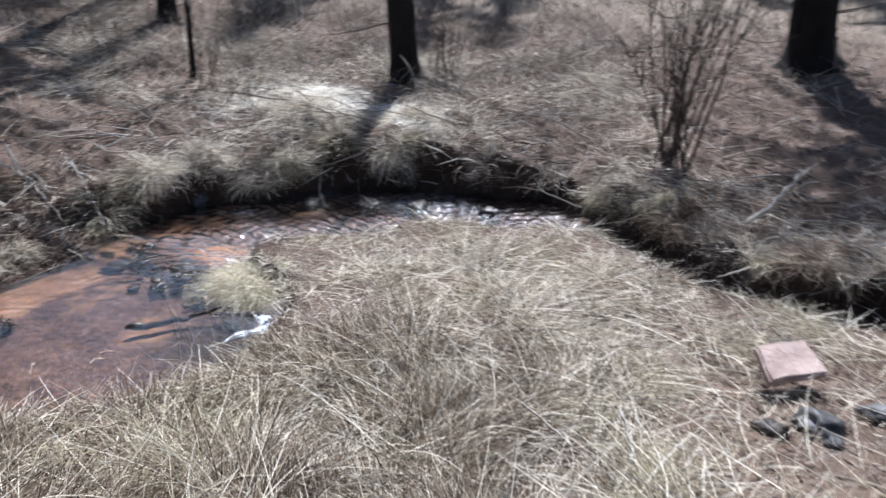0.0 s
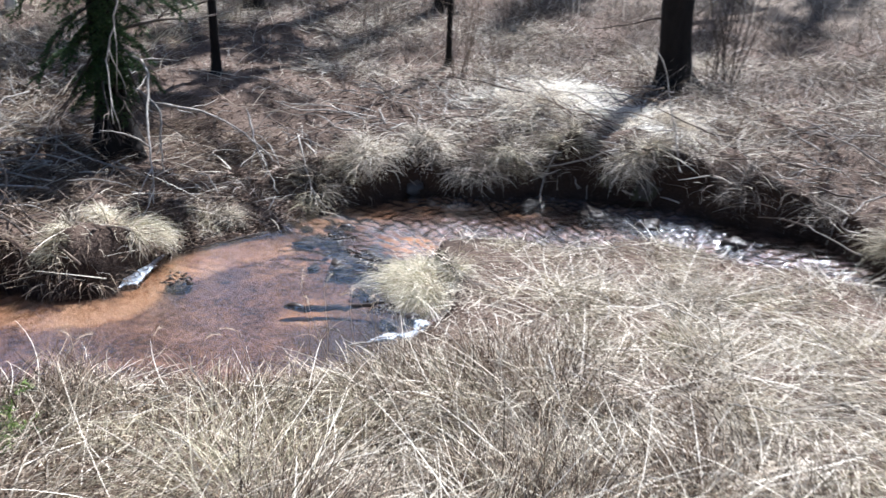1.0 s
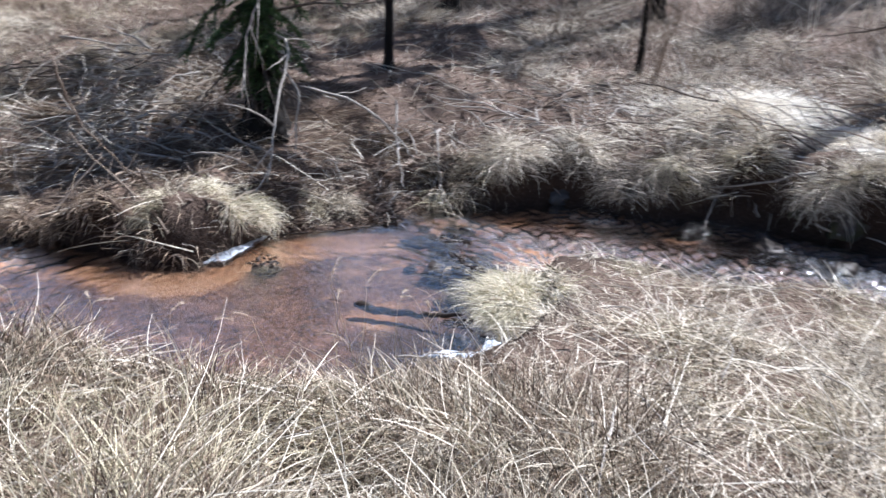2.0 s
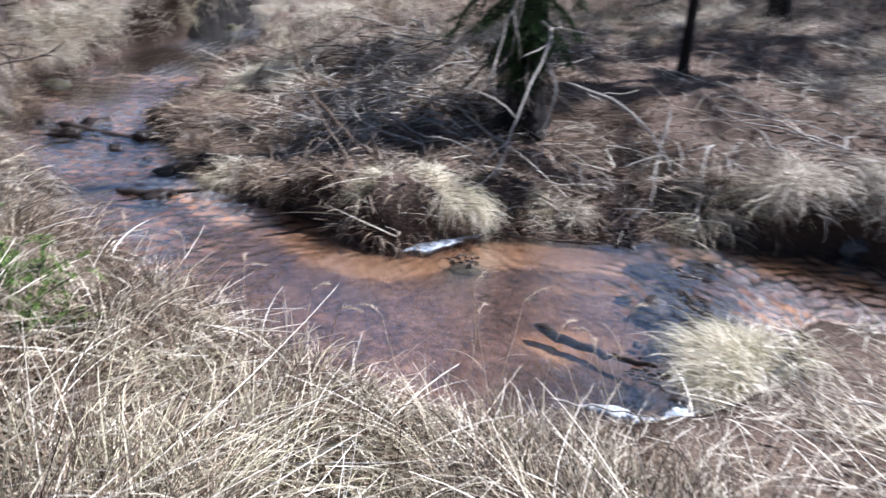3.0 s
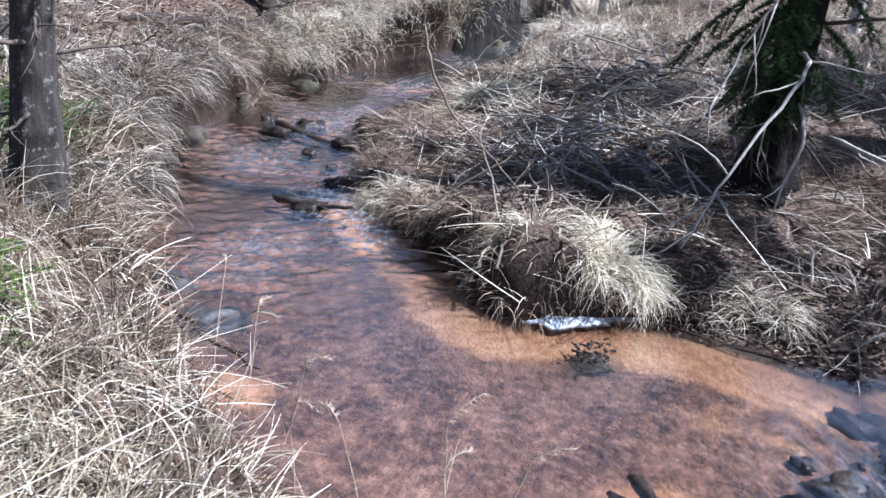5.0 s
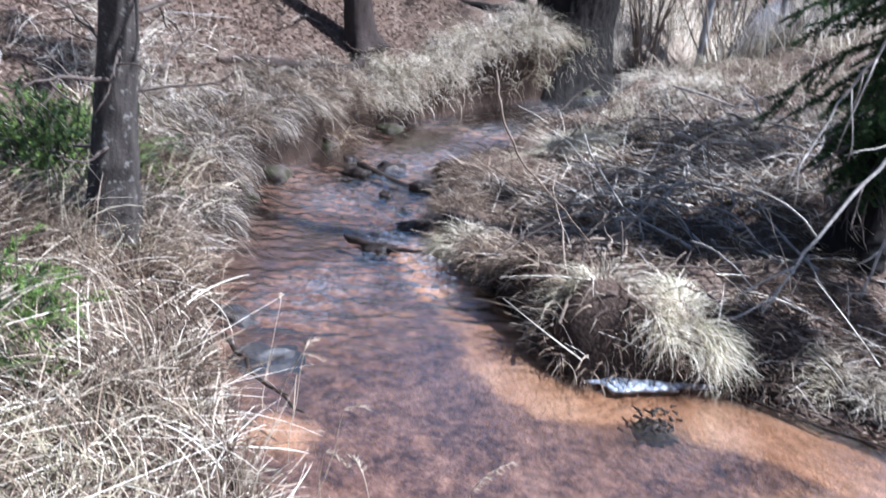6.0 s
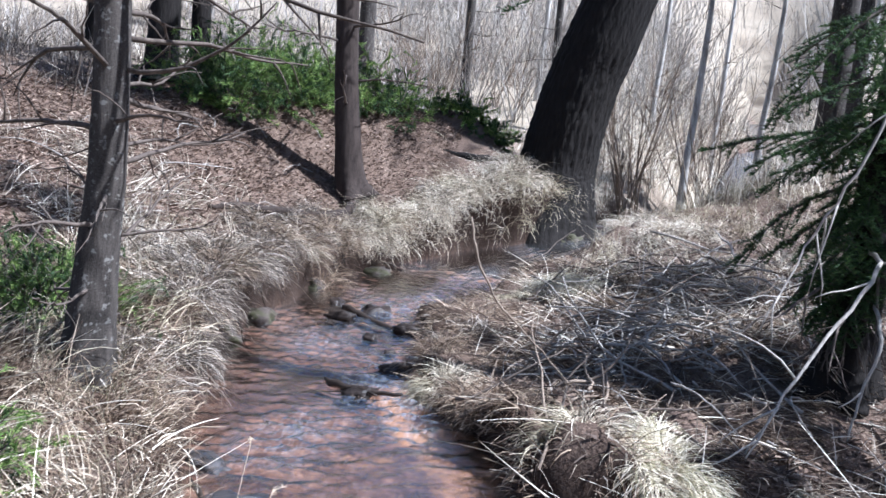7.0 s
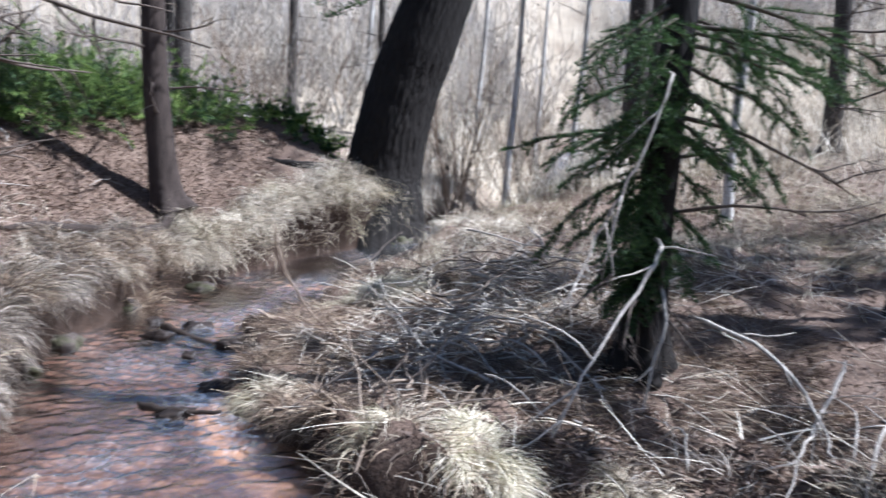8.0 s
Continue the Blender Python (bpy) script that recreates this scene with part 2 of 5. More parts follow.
def tube(points, radii, sides=8, jitter=0.0, flare=None):
    """A tapered round limb along points: vertices and faces, capped at the tip."""
    P, R = np.asarray(points, float), np.asarray(radii, float)
    T = np.gradient(P, axis=0)
    T /= np.linalg.norm(T, axis=1)[:, None] + 1e-9
    ref = np.array([1.0, 0, 0]) if abs(T[0][0]) < 0.8 else np.array([0, 1.0, 0])
    U = np.cross(T, ref)
    U /= np.linalg.norm(U, axis=1)[:, None] + 1e-9
    V = np.cross(T, U)
    a = np.linspace(0, 2 * np.pi, sides, endpoint=False)
    k = np.ones((len(P), sides)) if flare is None else flare(a, len(P))
    if jitter:
        k = k * (1 + jitter * rng.normal(size=k.shape))
    ring = P[:, None] + (R[:, None] * k)[..., None] * (np.cos(a)[None, :, None] * U[:, None] + np.sin(a)[None, :, None] * V[:, None])
    v = ring.reshape(-1, 3)
    i = np.arange(len(P) - 1)[:, None] * sides
    j = np.arange(sides)[None]
    q = np.stack([i + j, i + (j + 1) % sides, i + sides + (j + 1) % sides, i + sides + j], -1).reshape(-1, 4)
    n = len(v)
    v = np.vstack([v, P[-1:], P[:1]])
    last = (len(P) - 1) * sides
    t = np.vstack([np.stack([last + j[0], last + (j[0] + 1) % sides, np.full(sides, n)], -1),
                   np.stack([(j[0] + 1) % sides, j[0], np.full(sides, n + 1)], -1)])
    return v, q, t


def joined(pieces):
    """Several (verts, quads, tris) as one."""
    V, Q, T, n = [], [], [], 0
    for v, q, t in pieces:
        V.append(v)
        if len(q):
            Q.append(np.asarray(q) + n)
        if len(t):
            T.append(np.asarray(t) + n)
        n += len(v)
    return np.vstack(V), np.vstack(Q) if Q else None, np.vstack(T) if T else None


def wander(start, direction, length, steps, crook=0.15, sag=0.0):
    """A crooked line for a twig or limb."""
    d = np.asarray(direction, float)
    d /= np.linalg.norm(d)
    p = [np.asarray(start, float)]
    for _ in range(steps):
        d = d + rng.normal(size=3) * crook + np.array([0, 0, -sag])
        d /= np.linalg.norm(d)
        p.append(p[-1] + d * length / steps)
    return np.array(p)


def blades(base, length, width, lean, azimuth, droop, segs=3, sway=0.15):
    """Grass blades as narrow curved strips. All arguments are arrays over the blades."""
    n = len(base)
    s = np.linspace(0, 1, segs + 1)
    ang = lean[:, None] + droop[:, None] * (s[None] ** 1.3)
    step = (length / segs)[:, None]
    hx = np.concatenate([np.zeros((n, 1)), np.cumsum(np.sin(ang[:, :-1]) * step, 1)], 1)
    hz = np.concatenate([np.zeros((n, 1)), np.cumsum(np.cos(ang[:, :-1]) * step, 1)], 1)
    dx, dy = np.cos(azimuth)[:, None], np.sin(azimuth)[:, None]
    bend = (rng.normal(size=n) * sway)[:, None] * s[None] ** 2 * length[:, None]
    cx = base[:, 0:1] + hx * dx - bend * dy
    cy = base[:, 1:2] + hx * dy + bend * dx
    cz = base[:, 2:3] + hz
    tw = rng.uniform(-1.2, 1.2, n)[:, None]
    wx, wy, wz = -dy * np.cos(tw), dx * np.cos(tw), np.sin(tw) + 0 * dx
    w = width[:, None] * (1 - 0.75 * s[None]) * 0.5
    L = np.stack([cx - wx * w, cy - wy * w, cz - wz * w], -1)
    R = np.stack([cx + wx * w, cy + wy * w, cz + wz * w], -1)
    v = np.stack([L, R], 2).reshape(n, -1, 3)
    k = np.arange(segs)
    q = np.stack([2 * k, 2 * k + 1, 2 * k + 3, 2 * k + 2], -1)
    q = (np.arange(n)[:, None, None] * (2 * segs + 2) + q[None]).reshape(-1, 4)
    return v.reshape(-1, 3), q, np.zeros((0, 3), int)


# ---- the lie of the land ----
# the stream's middle line: x, y, half its width, height of the water
STREAM = np.array([
    (-60, 11, 0.6, 9.0), (-30, 7.6, 0.6, 2.8), (-21, 6.1, 0.45, 1.45), (-17, 5.3, 0.4, 1.22), (-14.6, 4.6, 0.38, 1.1), (-13.3, 3.9, 0.42, 0.98),
    (-12.2, 3.65, 0.42, 0.84), (-11, 2.95, 0.68, 0.64), (-9.7, 2.2, 0.88, 0.44), (-8.2, 1.8, 0.95, 0.28), (-7, 1.65, 0.85, 0.2), (-5.9, 1.8, 0.85, 0.11),
    (-4.9, 2.15, 0.88, 0.06), (-4.0, 2.75, 0.9, 0.02), (-3.1, 3.35, 0.95, 0.0), (-2.55, 4.1, 1.1, 0.0), (-2.5, 4.8, 1.3, 0.0),
    (-2.75, 5.6, 0.7, 0.0), (-2.6, 6.5, 0.9, -0.03), (-1.95, 7.05, 0.8, -0.05), (-1.25, 7.62, 0.8, -0.08), (-0.4, 7.92, 0.66, -0.11),
    (0.6, 7.98, 0.52, -0.14), (1.35, 7.6, 0.34, -0.17), (1.95, 6.8, 0.24, -0.19), (2.6, 6.2, 0.2, -0.2), (3.6, 5.7, 0.2, -0.22),
    (5.5, 5.2, 0.4, -0.35), (12, 4.2, 0.5, -0.5), (60, 0, 0.6, -1.5)])


def spline(ctrl, n):
    """Catmull-Rom through the rows of ctrl."""
    c = np.vstack([2 * ctrl[0] - ctrl[1], ctrl, 2 * ctrl[-1] - ctrl[-2]])
    out = []
    for i in range(1, len(c) - 2):
        t = np.linspace(0, 1, n, endpoint=False)[:, None]
        a, b_, d, e = c[i - 1], c[i], c[i + 1], c[i + 2]
        out.append(0.5 * (2 * b_ + (d - a) * t + (2 * a - 5 * b_ + 4 * d - e) * t ** 2 + (3 * b_ - a - 3 * d + e) * t ** 3))
    return np.vstack(out + [ctrl[-1:]])


LINE = spline(STREAM, 14)


def stream_at(x, y):
    """Distance outside the water's edge (negative in the water), the water's height, and the way to the water."""
    x, y = np.ravel(x), np.ravel(y)
    d, w, gx, gy = (np.empty(len(x)) for _ in range(4))
    for i in range(0, len(x), 20000):
        s = slice(i, i + 20000)
        dx, dy = LINE[None, :, 0] - x[s, None], LINE[None, :, 1] - y[s, None]
        r = np.hypot(dx, dy)
        k = np.argmin(r - LINE[None, :, 2], 1)
        m = np.arange(len(k))
        d[s], w[s] = r[m, k] - LINE[k, 2], LINE[k, 3]
        gx[s], gy[s] = dx[m, k] / (r[m, k] + 1e-6), dy[m, k] / (r[m, k] + 1e-6)
    # an uneven, bitten edge
    d = d + 0.07 * np.sin(3.1 * x + 1.7 * y) * np.sin(2.3 * y - 1.1 * x + 1) + 0.03 * np.sin(9 * x + 2) * np.sin(8 * y)
    return d, w, gx, gy


# heights of the banks away from the water: x, y, z
LAND_NORTH = np.array([
    (-2.5, 8.9, .62), (-3.7, 7.2, .30), (-1.5, 11.3, .66), (-0.4, 11.5, .58), (2.2, 9.2, .25), (-4.2, 6.2, .2), (-4.4, 5.0, .23),
    (-5.5, 5.7, .42), (-4.5, 3.8, .24), (-6.0, 4.6, .5), (-7.3, 5.1, .78), (-5.6, 3.15, .2), (-6.5, 3.1, .27), (-7.5, 3.25, .38), (-8.4, 3.4, .5), (-9.5, 3.9, .68), (-10.4, 4.3, .86), (-10.5, 7, 1.2),
    (-14, 5.5, 1.8), (-6.2, 8, .75), (-4, 10.4, .66), (-3, 15, 1.0), (-12, 13, 2.4), (-11.2, 8.9, 1.8), (-11, 5.0, 1.05), (-13, 5.0, 1.35), (-7.6, 7, 1.0), (3.1, 7.0, .1), (3.4, 6.6, .08), (4.5, 8.5, .6), (4.5, 12.5, 1.0),
    (0, 22, 2.2), (-20, 12, 4.3), (-30, 30, 11), (20, 25, 4), (0, 60, 9), (-60, 15, 19), (-70, 60, 25), (60, 40, 8)])
LAND_SOUTH = np.array([
    (0.0, 6.6, -.02), (-1.2, 5.9, .08), (0.5, 5.9, .02), (1.3, 6.4, -.06), (-0.5, 4.5, .15), (0.2, 3.9, .12), (1.3, 3.6, .06),
    (2.3, 4.4, .02), (0.7, 2.6, .2), (1.1, 1.2, .85), (0.7, 0, 1.28), (0, -4, 1.7), (4, 2, .5), (-1.2, 3.3, .17), (-1.9, 2.6, .32),
    (-3.0, 1.7, .55), (-4.1, 1.35, .6), (-5.4, .8, .72), (-4.8, 0, .85), (-6.8, .4, .92), (-8.2, 0, 1.2), (-9.6, .35, 1.22), (-10.1, .8, 1.1), (-8.9, .62, .84), (-7.6, .45, .74), (-10.6, 1.2, 1.3), (-11.2, 1.5, 1.55), (-12.1, 2.0, 1.95), (-13.2, 1.1, 2.75), (-13.4, 2.9, 1.35), (-15, 3.7, 1.35),
    (-11.9, 1.3, 2.0), (-8, -.9, 1.7), (-8.5, -2, 2.1), (-10.9, -1.4, 2.65), (-11.7, 0, 2.42), (-3, -1.5, 1.3), (-14, .8, 2.5),
    (-18, 2, 2.2), (-25, -6, 4.8), (-32, 3, 6.2), (-60, -10, 19), (0, -40, 5), (40, -20, 1), (10, 3, 0)])


def surface(ctrl):
    """A smooth sheet through scattered heights."""
    P, z = ctrl[:, :2], ctrl[:, 2]
    D = np.hypot(*(P[:, None] - P[None]).transpose(2, 0, 1))
    wgt = np.linalg.solve(-D + 0.02 * np.eye(len(P)), z - z.mean())

    def at(x, y):
        out = np.full(len(x), z.mean())
        for (px, py), k in zip(P, wgt):
            out -= k * np.hypot(x - px, y - py)
        return np.clip(out, -2, 26)
    return at


north_land, south_land = surface(LAND_NORTH), surface(LAND_SOUTH)


def wobble(x, y):
    """Hummocks and small unevenness."""
    return (0.05 * np.sin(1.9 * x + 0.7 * y) * np.sin(1.3 * y - 0.6 * x) + 0.025 * np.sin(5.1 * x + 1.3) * np.sin(4.3 * y + 0.5 * x)
            + 0.012 * np.sin(11 * x + 3 * y) * np.sin(13 * y - 2 * x))


def side(x, y):
    """True north of the stream's middle line."""
    x, y = np.ravel(x), np.ravel(y)
    inside = np.zeros(len(x), bool)
    px, py = np.r_[LINE[:, 0], 60, -60], np.r_[LINE[:, 1], 200, 200]
    for i in range(len(px)):
        x0, y0, x1, y1 = px[i - 1], py[i - 1], px[i], py[i]
        if y0 != y1:
            hit = ((y0 > y) != (y1 > y)) & (x < (x1 - x0) * (y - y0) / (y1 - y0) + x0)
            inside ^= hit
    return inside


def height(x, y):
    """Ground height, distance to the water's edge, side."""
    x, y = np.ravel(np.asarray(x, float)), np.ravel(np.asarray(y, float))
    d, w, gx, gy = stream_at(x, y)
    nside = side(x, y)
    top = np.where(nside, north_land(x, y), south_land(x, y)) + wobble(x, y) * np.where(nside, np.where(x < -5, 1.1, 1.5), 1.0)
    # far upstream the two sides run into one slope
    far = np.clip(-x - 12.5, 0, 40)
    own = np.where(far > 0, np.clip(d / (0.3 + 0.7 * far), 0, 1), 1)
    top = top * own + 0.5 * (north_land(x, y) + south_land(x, y)) * (1 - own)
    # tufty hummocks along the far brink
    top = top + np.where(nside, np.where(x < -5, .05, .13) * np.exp(-np.clip(d - .4, 0, 9) / 1.2) * (np.sin(5.9 * x + 1.4 * y) * np.sin(6.7 * y - 1.1 * x) + .5 * np.sin(12 * x) * np.sin(11 * y)), 0)
    top = np.maximum(top, w + 0.08)
    run = np.where(nside, 0.18 + 0.07 * np.sin(2.7 * x + 1.9 * y) * np.sin(3.3 * y - 1.2 * x) + 0.6 * np.exp(-((x + 3.9) ** 2 + (y - 5.75) ** 2) / .5), 0.20 + 0 * x) + 0.22 * np.clip(-x - 12.4, 0, 30)
    s = np.clip((d + 0.04) / run, 0, 1)
    s = s * s * (3 - 2 * s)
    bedz = w - 0.03 - 0.065 * np.clip(-d / 0.6, 0, 1)
    return bedz + (top - bedz) * s, d, w, nside, gx, gy


def lip(x, y, d, gx, gy):
    """The turf leans out over the water: how far the ground at a place is pushed streamwards."""
    k = np.clip((d + .02) / .17, 0, 1)
    k = k * k * (3 - 2 * k) * np.exp(-np.clip(d - .2, 0, 9) / .35)
    k = k * (.13 + .05 * np.sin(4.1 * x + 2.3 * y) + .10 * np.clip((-2.6 - x) / .8, 0, 1) * (y < 2.6)) * np.clip((x + 13) / 1.5, 0, 1) * np.clip((3.2 - x) / 1.5, .25, 1) * (1 - np.exp(-((x + 3.9) ** 2 + (y - 5.75) ** 2) / .6))
    return x + gx * k, y + gy * k


def axis(lo, hi, step, far):
    core = np.arange(lo, hi + 1e-6, step)
    out, s = [], step
    k = 0.0
    while k < far:
        s *= 1.16
        k += s
        out.append(k)
    out = np.array(out)
    return np.concatenate([lo - out[::-1], core, hi + out])


gx_, gy_ = axis(-13.5, 4.5, 0.05, 380), axis(-1.5, 12.5, 0.05, 380)
X, Y = np.meshgrid(gx_, gy_)
Z, D_, W_, N_, GX_, GY_ = height(X, Y)
LX, LY = lip(X.ravel(), Y.ravel(), D_, GX_, GY_)
nx, ny = len(gx_), len(gy_)
i = (np.arange(ny - 1)[:, None] * nx + np.arange(nx - 1)[None]).ravel()
me = mesh_np("ground", np.stack([LX, LY, Z], -1), np.stack([i, i + 1, i + nx + 1, i + nx], -1))
FIELDS = [f.reshape(ny, nx) for f in (Z, D_, W_, N_.astype(float), GX_, GY_)]


def land(x, y):
    """Height, distance to the water, water height, side and way to the water, read off the ground's grid."""
    x, y = np.ravel(np.asarray(x, float)), np.ravel(np.asarray(y, float))
    a = np.clip(np.searchsorted(gx_, x) - 1, 0, nx - 2)
    c = np.clip(np.searchsorted(gy_, y) - 1, 0, ny - 2)
    u = np.clip((x - gx_[a]) / (gx_[a + 1] - gx_[a]), 0, 1)
    v = np.clip((y - gy_[c]) / (gy_[c + 1] - gy_[c]), 0, 1)
    out = [f[c, a] * (1 - u) * (1 - v) + f[c, a + 1] * u * (1 - v) + f[c + 1, a] * (1 - u) * v + f[c + 1, a + 1] * u * v for f in FIELDS]
    out[3] = out[3] > .5
    return out


def floor_at(x, y):
    return float(land([x], [y])[0][0])


kind = np.zeros((len(Z), 4), np.float32)
kind[:, 0] = np.clip((-0.045 - D_) / 0.04, 0, 1)
r_far = np.hypot(X.ravel() + 2, Y.ravel() - 4)
kind[:, 1] = np.clip((r_far - 11) / 6, 0, 1) * 0.9
fx, fy = X.ravel(), Y.ravel()
ripple = 0.5 + 0.5 * np.sin(2.6 * fx + 1.1 * np.sin(1.7 * fy) + 0.9 * fy)
bar = np.clip(1.15 - np.abs(-D_ - 0.22) / 0.36, 0, 1) * np.where(N_, np.clip((fy - 2.3) / .5, 0, 1) * np.clip((-1.2 - fx) / .8, 0, 1), 0)
for ax_, ay_, rr_, k_ in ((-2.25, 4.72, .2, .9), (-2.6, 2.95, .2, .8), (-2.35, 6.35, .3, .8), (-3.0, 5.2, .5, .5), (-4.1, 3.0, .5, .5), (-2.8, 3.5, .25, .45)):
    bar = np.maximum(bar, k_ * np.exp(-((fx - ax_) ** 2 + (fy - ay_) ** 2) / (2 * rr_ ** 2)))
bar = np.maximum(bar, np.clip((-4.2 - fx) / 1.0, 0, 1) * np.clip((-D_ - 0.1) / 0.3, 0, 1) * (0.05 + 0.5 * ripple))
kind[:, 2] = np.clip(bar, 0, 1)
# the tussock's shadow painted on the bed as dark soil by the sunken log
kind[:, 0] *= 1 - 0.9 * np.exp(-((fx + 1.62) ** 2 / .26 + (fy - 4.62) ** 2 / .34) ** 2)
# damp earth above the waterline, darkened further as painted shade under the bank's lip
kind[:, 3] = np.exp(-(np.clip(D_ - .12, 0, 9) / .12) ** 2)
bed_shade = np.exp(-((fx + 1.62) ** 2 / .26 + (fy - 4.62) ** 2 / .34) ** 2)
kind[:, 3] = np.maximum(kind[:, 3] * np.clip((D_ + .09) / .04, 0, 1), bed_shade)
ca = me.color_attributes.new("soil_and_shade", "FLOAT_COLOR", "POINT")
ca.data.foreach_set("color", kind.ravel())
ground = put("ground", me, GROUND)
tagged(ground, "brown forest floor with litter, needles and iron-stained stream bed", "ground", kind="structure")

# the running water, a sheet that follows the stream's fall, with ripples and riffles
near = LINE[(LINE[:, 0] > -45) & (LINE[:, 0] < 25)]
run_len = np.r_[0, np.cumsum(np.hypot(*np.diff(near[:, :2], axis=0).T))]
stops, s_ = [], 0.0
while s_ < run_len[-1]:
    stops.append(s_)
    xs = np.interp(s_, run_len, near[:, 0])
    s_ += 0.022 if -9.5 < xs < 2.2 else 0.10
L = np.stack([np.interp(stops, run_len, near[:, c]) for c in range(4)], -1)
T = np.gradient(L[:, :2], axis=0)
T = np.stack([np.convolve(np.pad(T[:, c], 12, "edge"), np.ones(25) / 25, "valid") for c in range(2)], -1)
T /= np.linalg.norm(T, axis=1)[:, None]
across = np.linspace(-1, 1, 96)
wx = L[:, None, 0] - T[:, None, 1] * across * (L[:, None, 2] + 0.2)
wy = L[:, None, 1] + T[:, None, 0] * across * (L[:, None, 2] + 0.2)
# where the water runs rough: x, y, reach, roughness
RIFFLES = ((-5.3, 2.75, .3, 1.0), (-6.2, 2.5, .3, .9), (-7.6, 1.7, .5, .7), (-1.5, 7.4, .6, .9), (-.5, 7.7, .5, .9), (.8, 7.8, .5, .7), (-2.3, 5.75, .35, .8), (-2.75, 5.95, .35, .9), (-3.2, 6.15, .3, .7), (-1.9, 7.75, .55, 1.0), (-1.0, 8.0, .5, 1.0), (0.2, 8.1, .5, .6), (1.9, 6.9, .5, .2), (-6.9, 1.7, .6, .8),
           (-6.5, 2.4, .6, .8), (-5.0, 2.5, .5, .9), (-4.6, 2.7, .4, .8), (-5.6, 1.9, .8, .15), (-8.8, 1.9, .8, .5), (-10, 2.3, .8, .4), (-12.3, 2.95, 1.0, 1.0), (-3.6, 2.45, .45, .55), (-1.5, 4.65, .35, .8), (-2.2, 6.9, .6, .45))
rough = 0.10 + .16 * np.clip((-4.0 - wx) / 1.0, 0, 1)
for ax_, ay_, rr_, k_ in RIFFLES:
    rough = rough + k_ * np.exp(-((wx - ax_) ** 2 + (wy - ay_) ** 2) / (2 * rr_ ** 2))
rough = np.clip(rough, 0, 1) * (0.65 + 0.5 * np.sin(2.3 * wx + 1.2 * np.sin(3.1 * wy)) * np.sin(2.9 * wy - 1.1 * wx))
wave = 0 * wx
wr = np.random.default_rng(3)
for lam in (0.30, 0.24, 0.19, 0.15, 0.13, 0.11, 0.095, 0.085, 0.075, 0.068):
    for _ in range(2):
        # crests lie across the current
        turn = wr.normal() * 0.75
        dx_ = T[:, None, 0] * math.cos(turn) - T[:, None, 1] * math.sin(turn)
        dy_ = T[:, None, 0] * math.sin(turn) + T[:, None, 1] * math.cos(turn)
        ph = 2 * np.pi / lam * (np.array(stops)[:, None] * math.cos(turn) + across * L[:, None, 2] * math.sin(turn)) + 2.2 * np.sin(3.7 * wx + wr.uniform(0, 6)) * np.sin(4.3 * wy + wr.uniform(0, 6)) + wr.uniform(0, 6)
        wave = wave + min(lam, .13) * 0.030 * (np.sin(ph) + .25 * np.sin(2 * ph + 1))
wz = L[:, None, 3] + rough * (wave - wave.mean())
nw = len(across)
i = (np.arange(len(L) - 1)[:, None] * nw + np.arange(nw - 1)[None]).ravel()
water_mesh = mesh_np("water", np.stack([wx, wy, wz], -1).reshape(-1, 3), np.stack([i, i + 1, i + nw + 1, i + nw], -1))
# covers broken water and the riffles that get a painted sky sheen
froth = np.clip((rough - .42) * 1.6, 0, 1) * np.where(wx < -3.4, .75, 1) * np.clip(.65 + (wave - wave.mean()) / (4 * wave.std()), 0, 1)
water_mesh.attributes.new("froth", "FLOAT", "POINT").data.foreach_set("value", froth.ravel().astype(np.float32))
water = put("water", water_mesh, WATER)
tagged(water, "clear shallow brook running over orange sand", "water", kind="structure")


# ---- trees ----
def trunk_mesh(points, radii, sides=40, ridges=0.0, flare=0.0, roots=5):
    P = spline(np.c_[np.asarray(points, float), np.asarray(radii, float)], 14)
    hgt = np.linspace(0, 1, len(P))

    def shape(a, n):
        k = np.ones((n, len(a)))
        if flare:
            f = np.exp(-hgt * 9)[:, None]
            k += flare * f * (0.5 + 0.5 * np.cos(roots * a + 0.8)[None])
        if ridges:
            z = np.cumsum(np.r_[0, np.linalg.norm(np.diff(P[:, :3], axis=0), axis=1)])[:, None]
            w = 0.9 * np.sin(3.1 * z + 2 * a) + 0.6 * np.sin(7.3 * z - 3 * a)
            k += 0.5 * ridges * (np.abs(np.sin(13 * a + w)) - 0.5) + 0.5 * ridges * np.abs(np.sin(21 * a - 1.6 * w + 3 * z))
        return k
    return tube(P[:, :3], P[:, 3], sides, 0.012, shape)


def dead_branch(start, direction, length, r):
    main = wander(start, direction, length, 8, 0.10, 0.02)
    out = [tube(main, np.linspace(r, r * 0.25, len(main)), 5)]
    for k in range(2, 8):
        if rng.random() < 0.75:
            d = main[k] - main[k - 1]
            d = d / np.linalg.norm(d) + rng.normal(size=3) * 0.6
            s = wander(main[k], d, length * rng.uniform(0.15, 0.4), 4, 0.2, 0.03)
            out.append(tube(s, np.linspace(r * 0.45, r * 0.12, len(s)), 4))
    return joined(out)


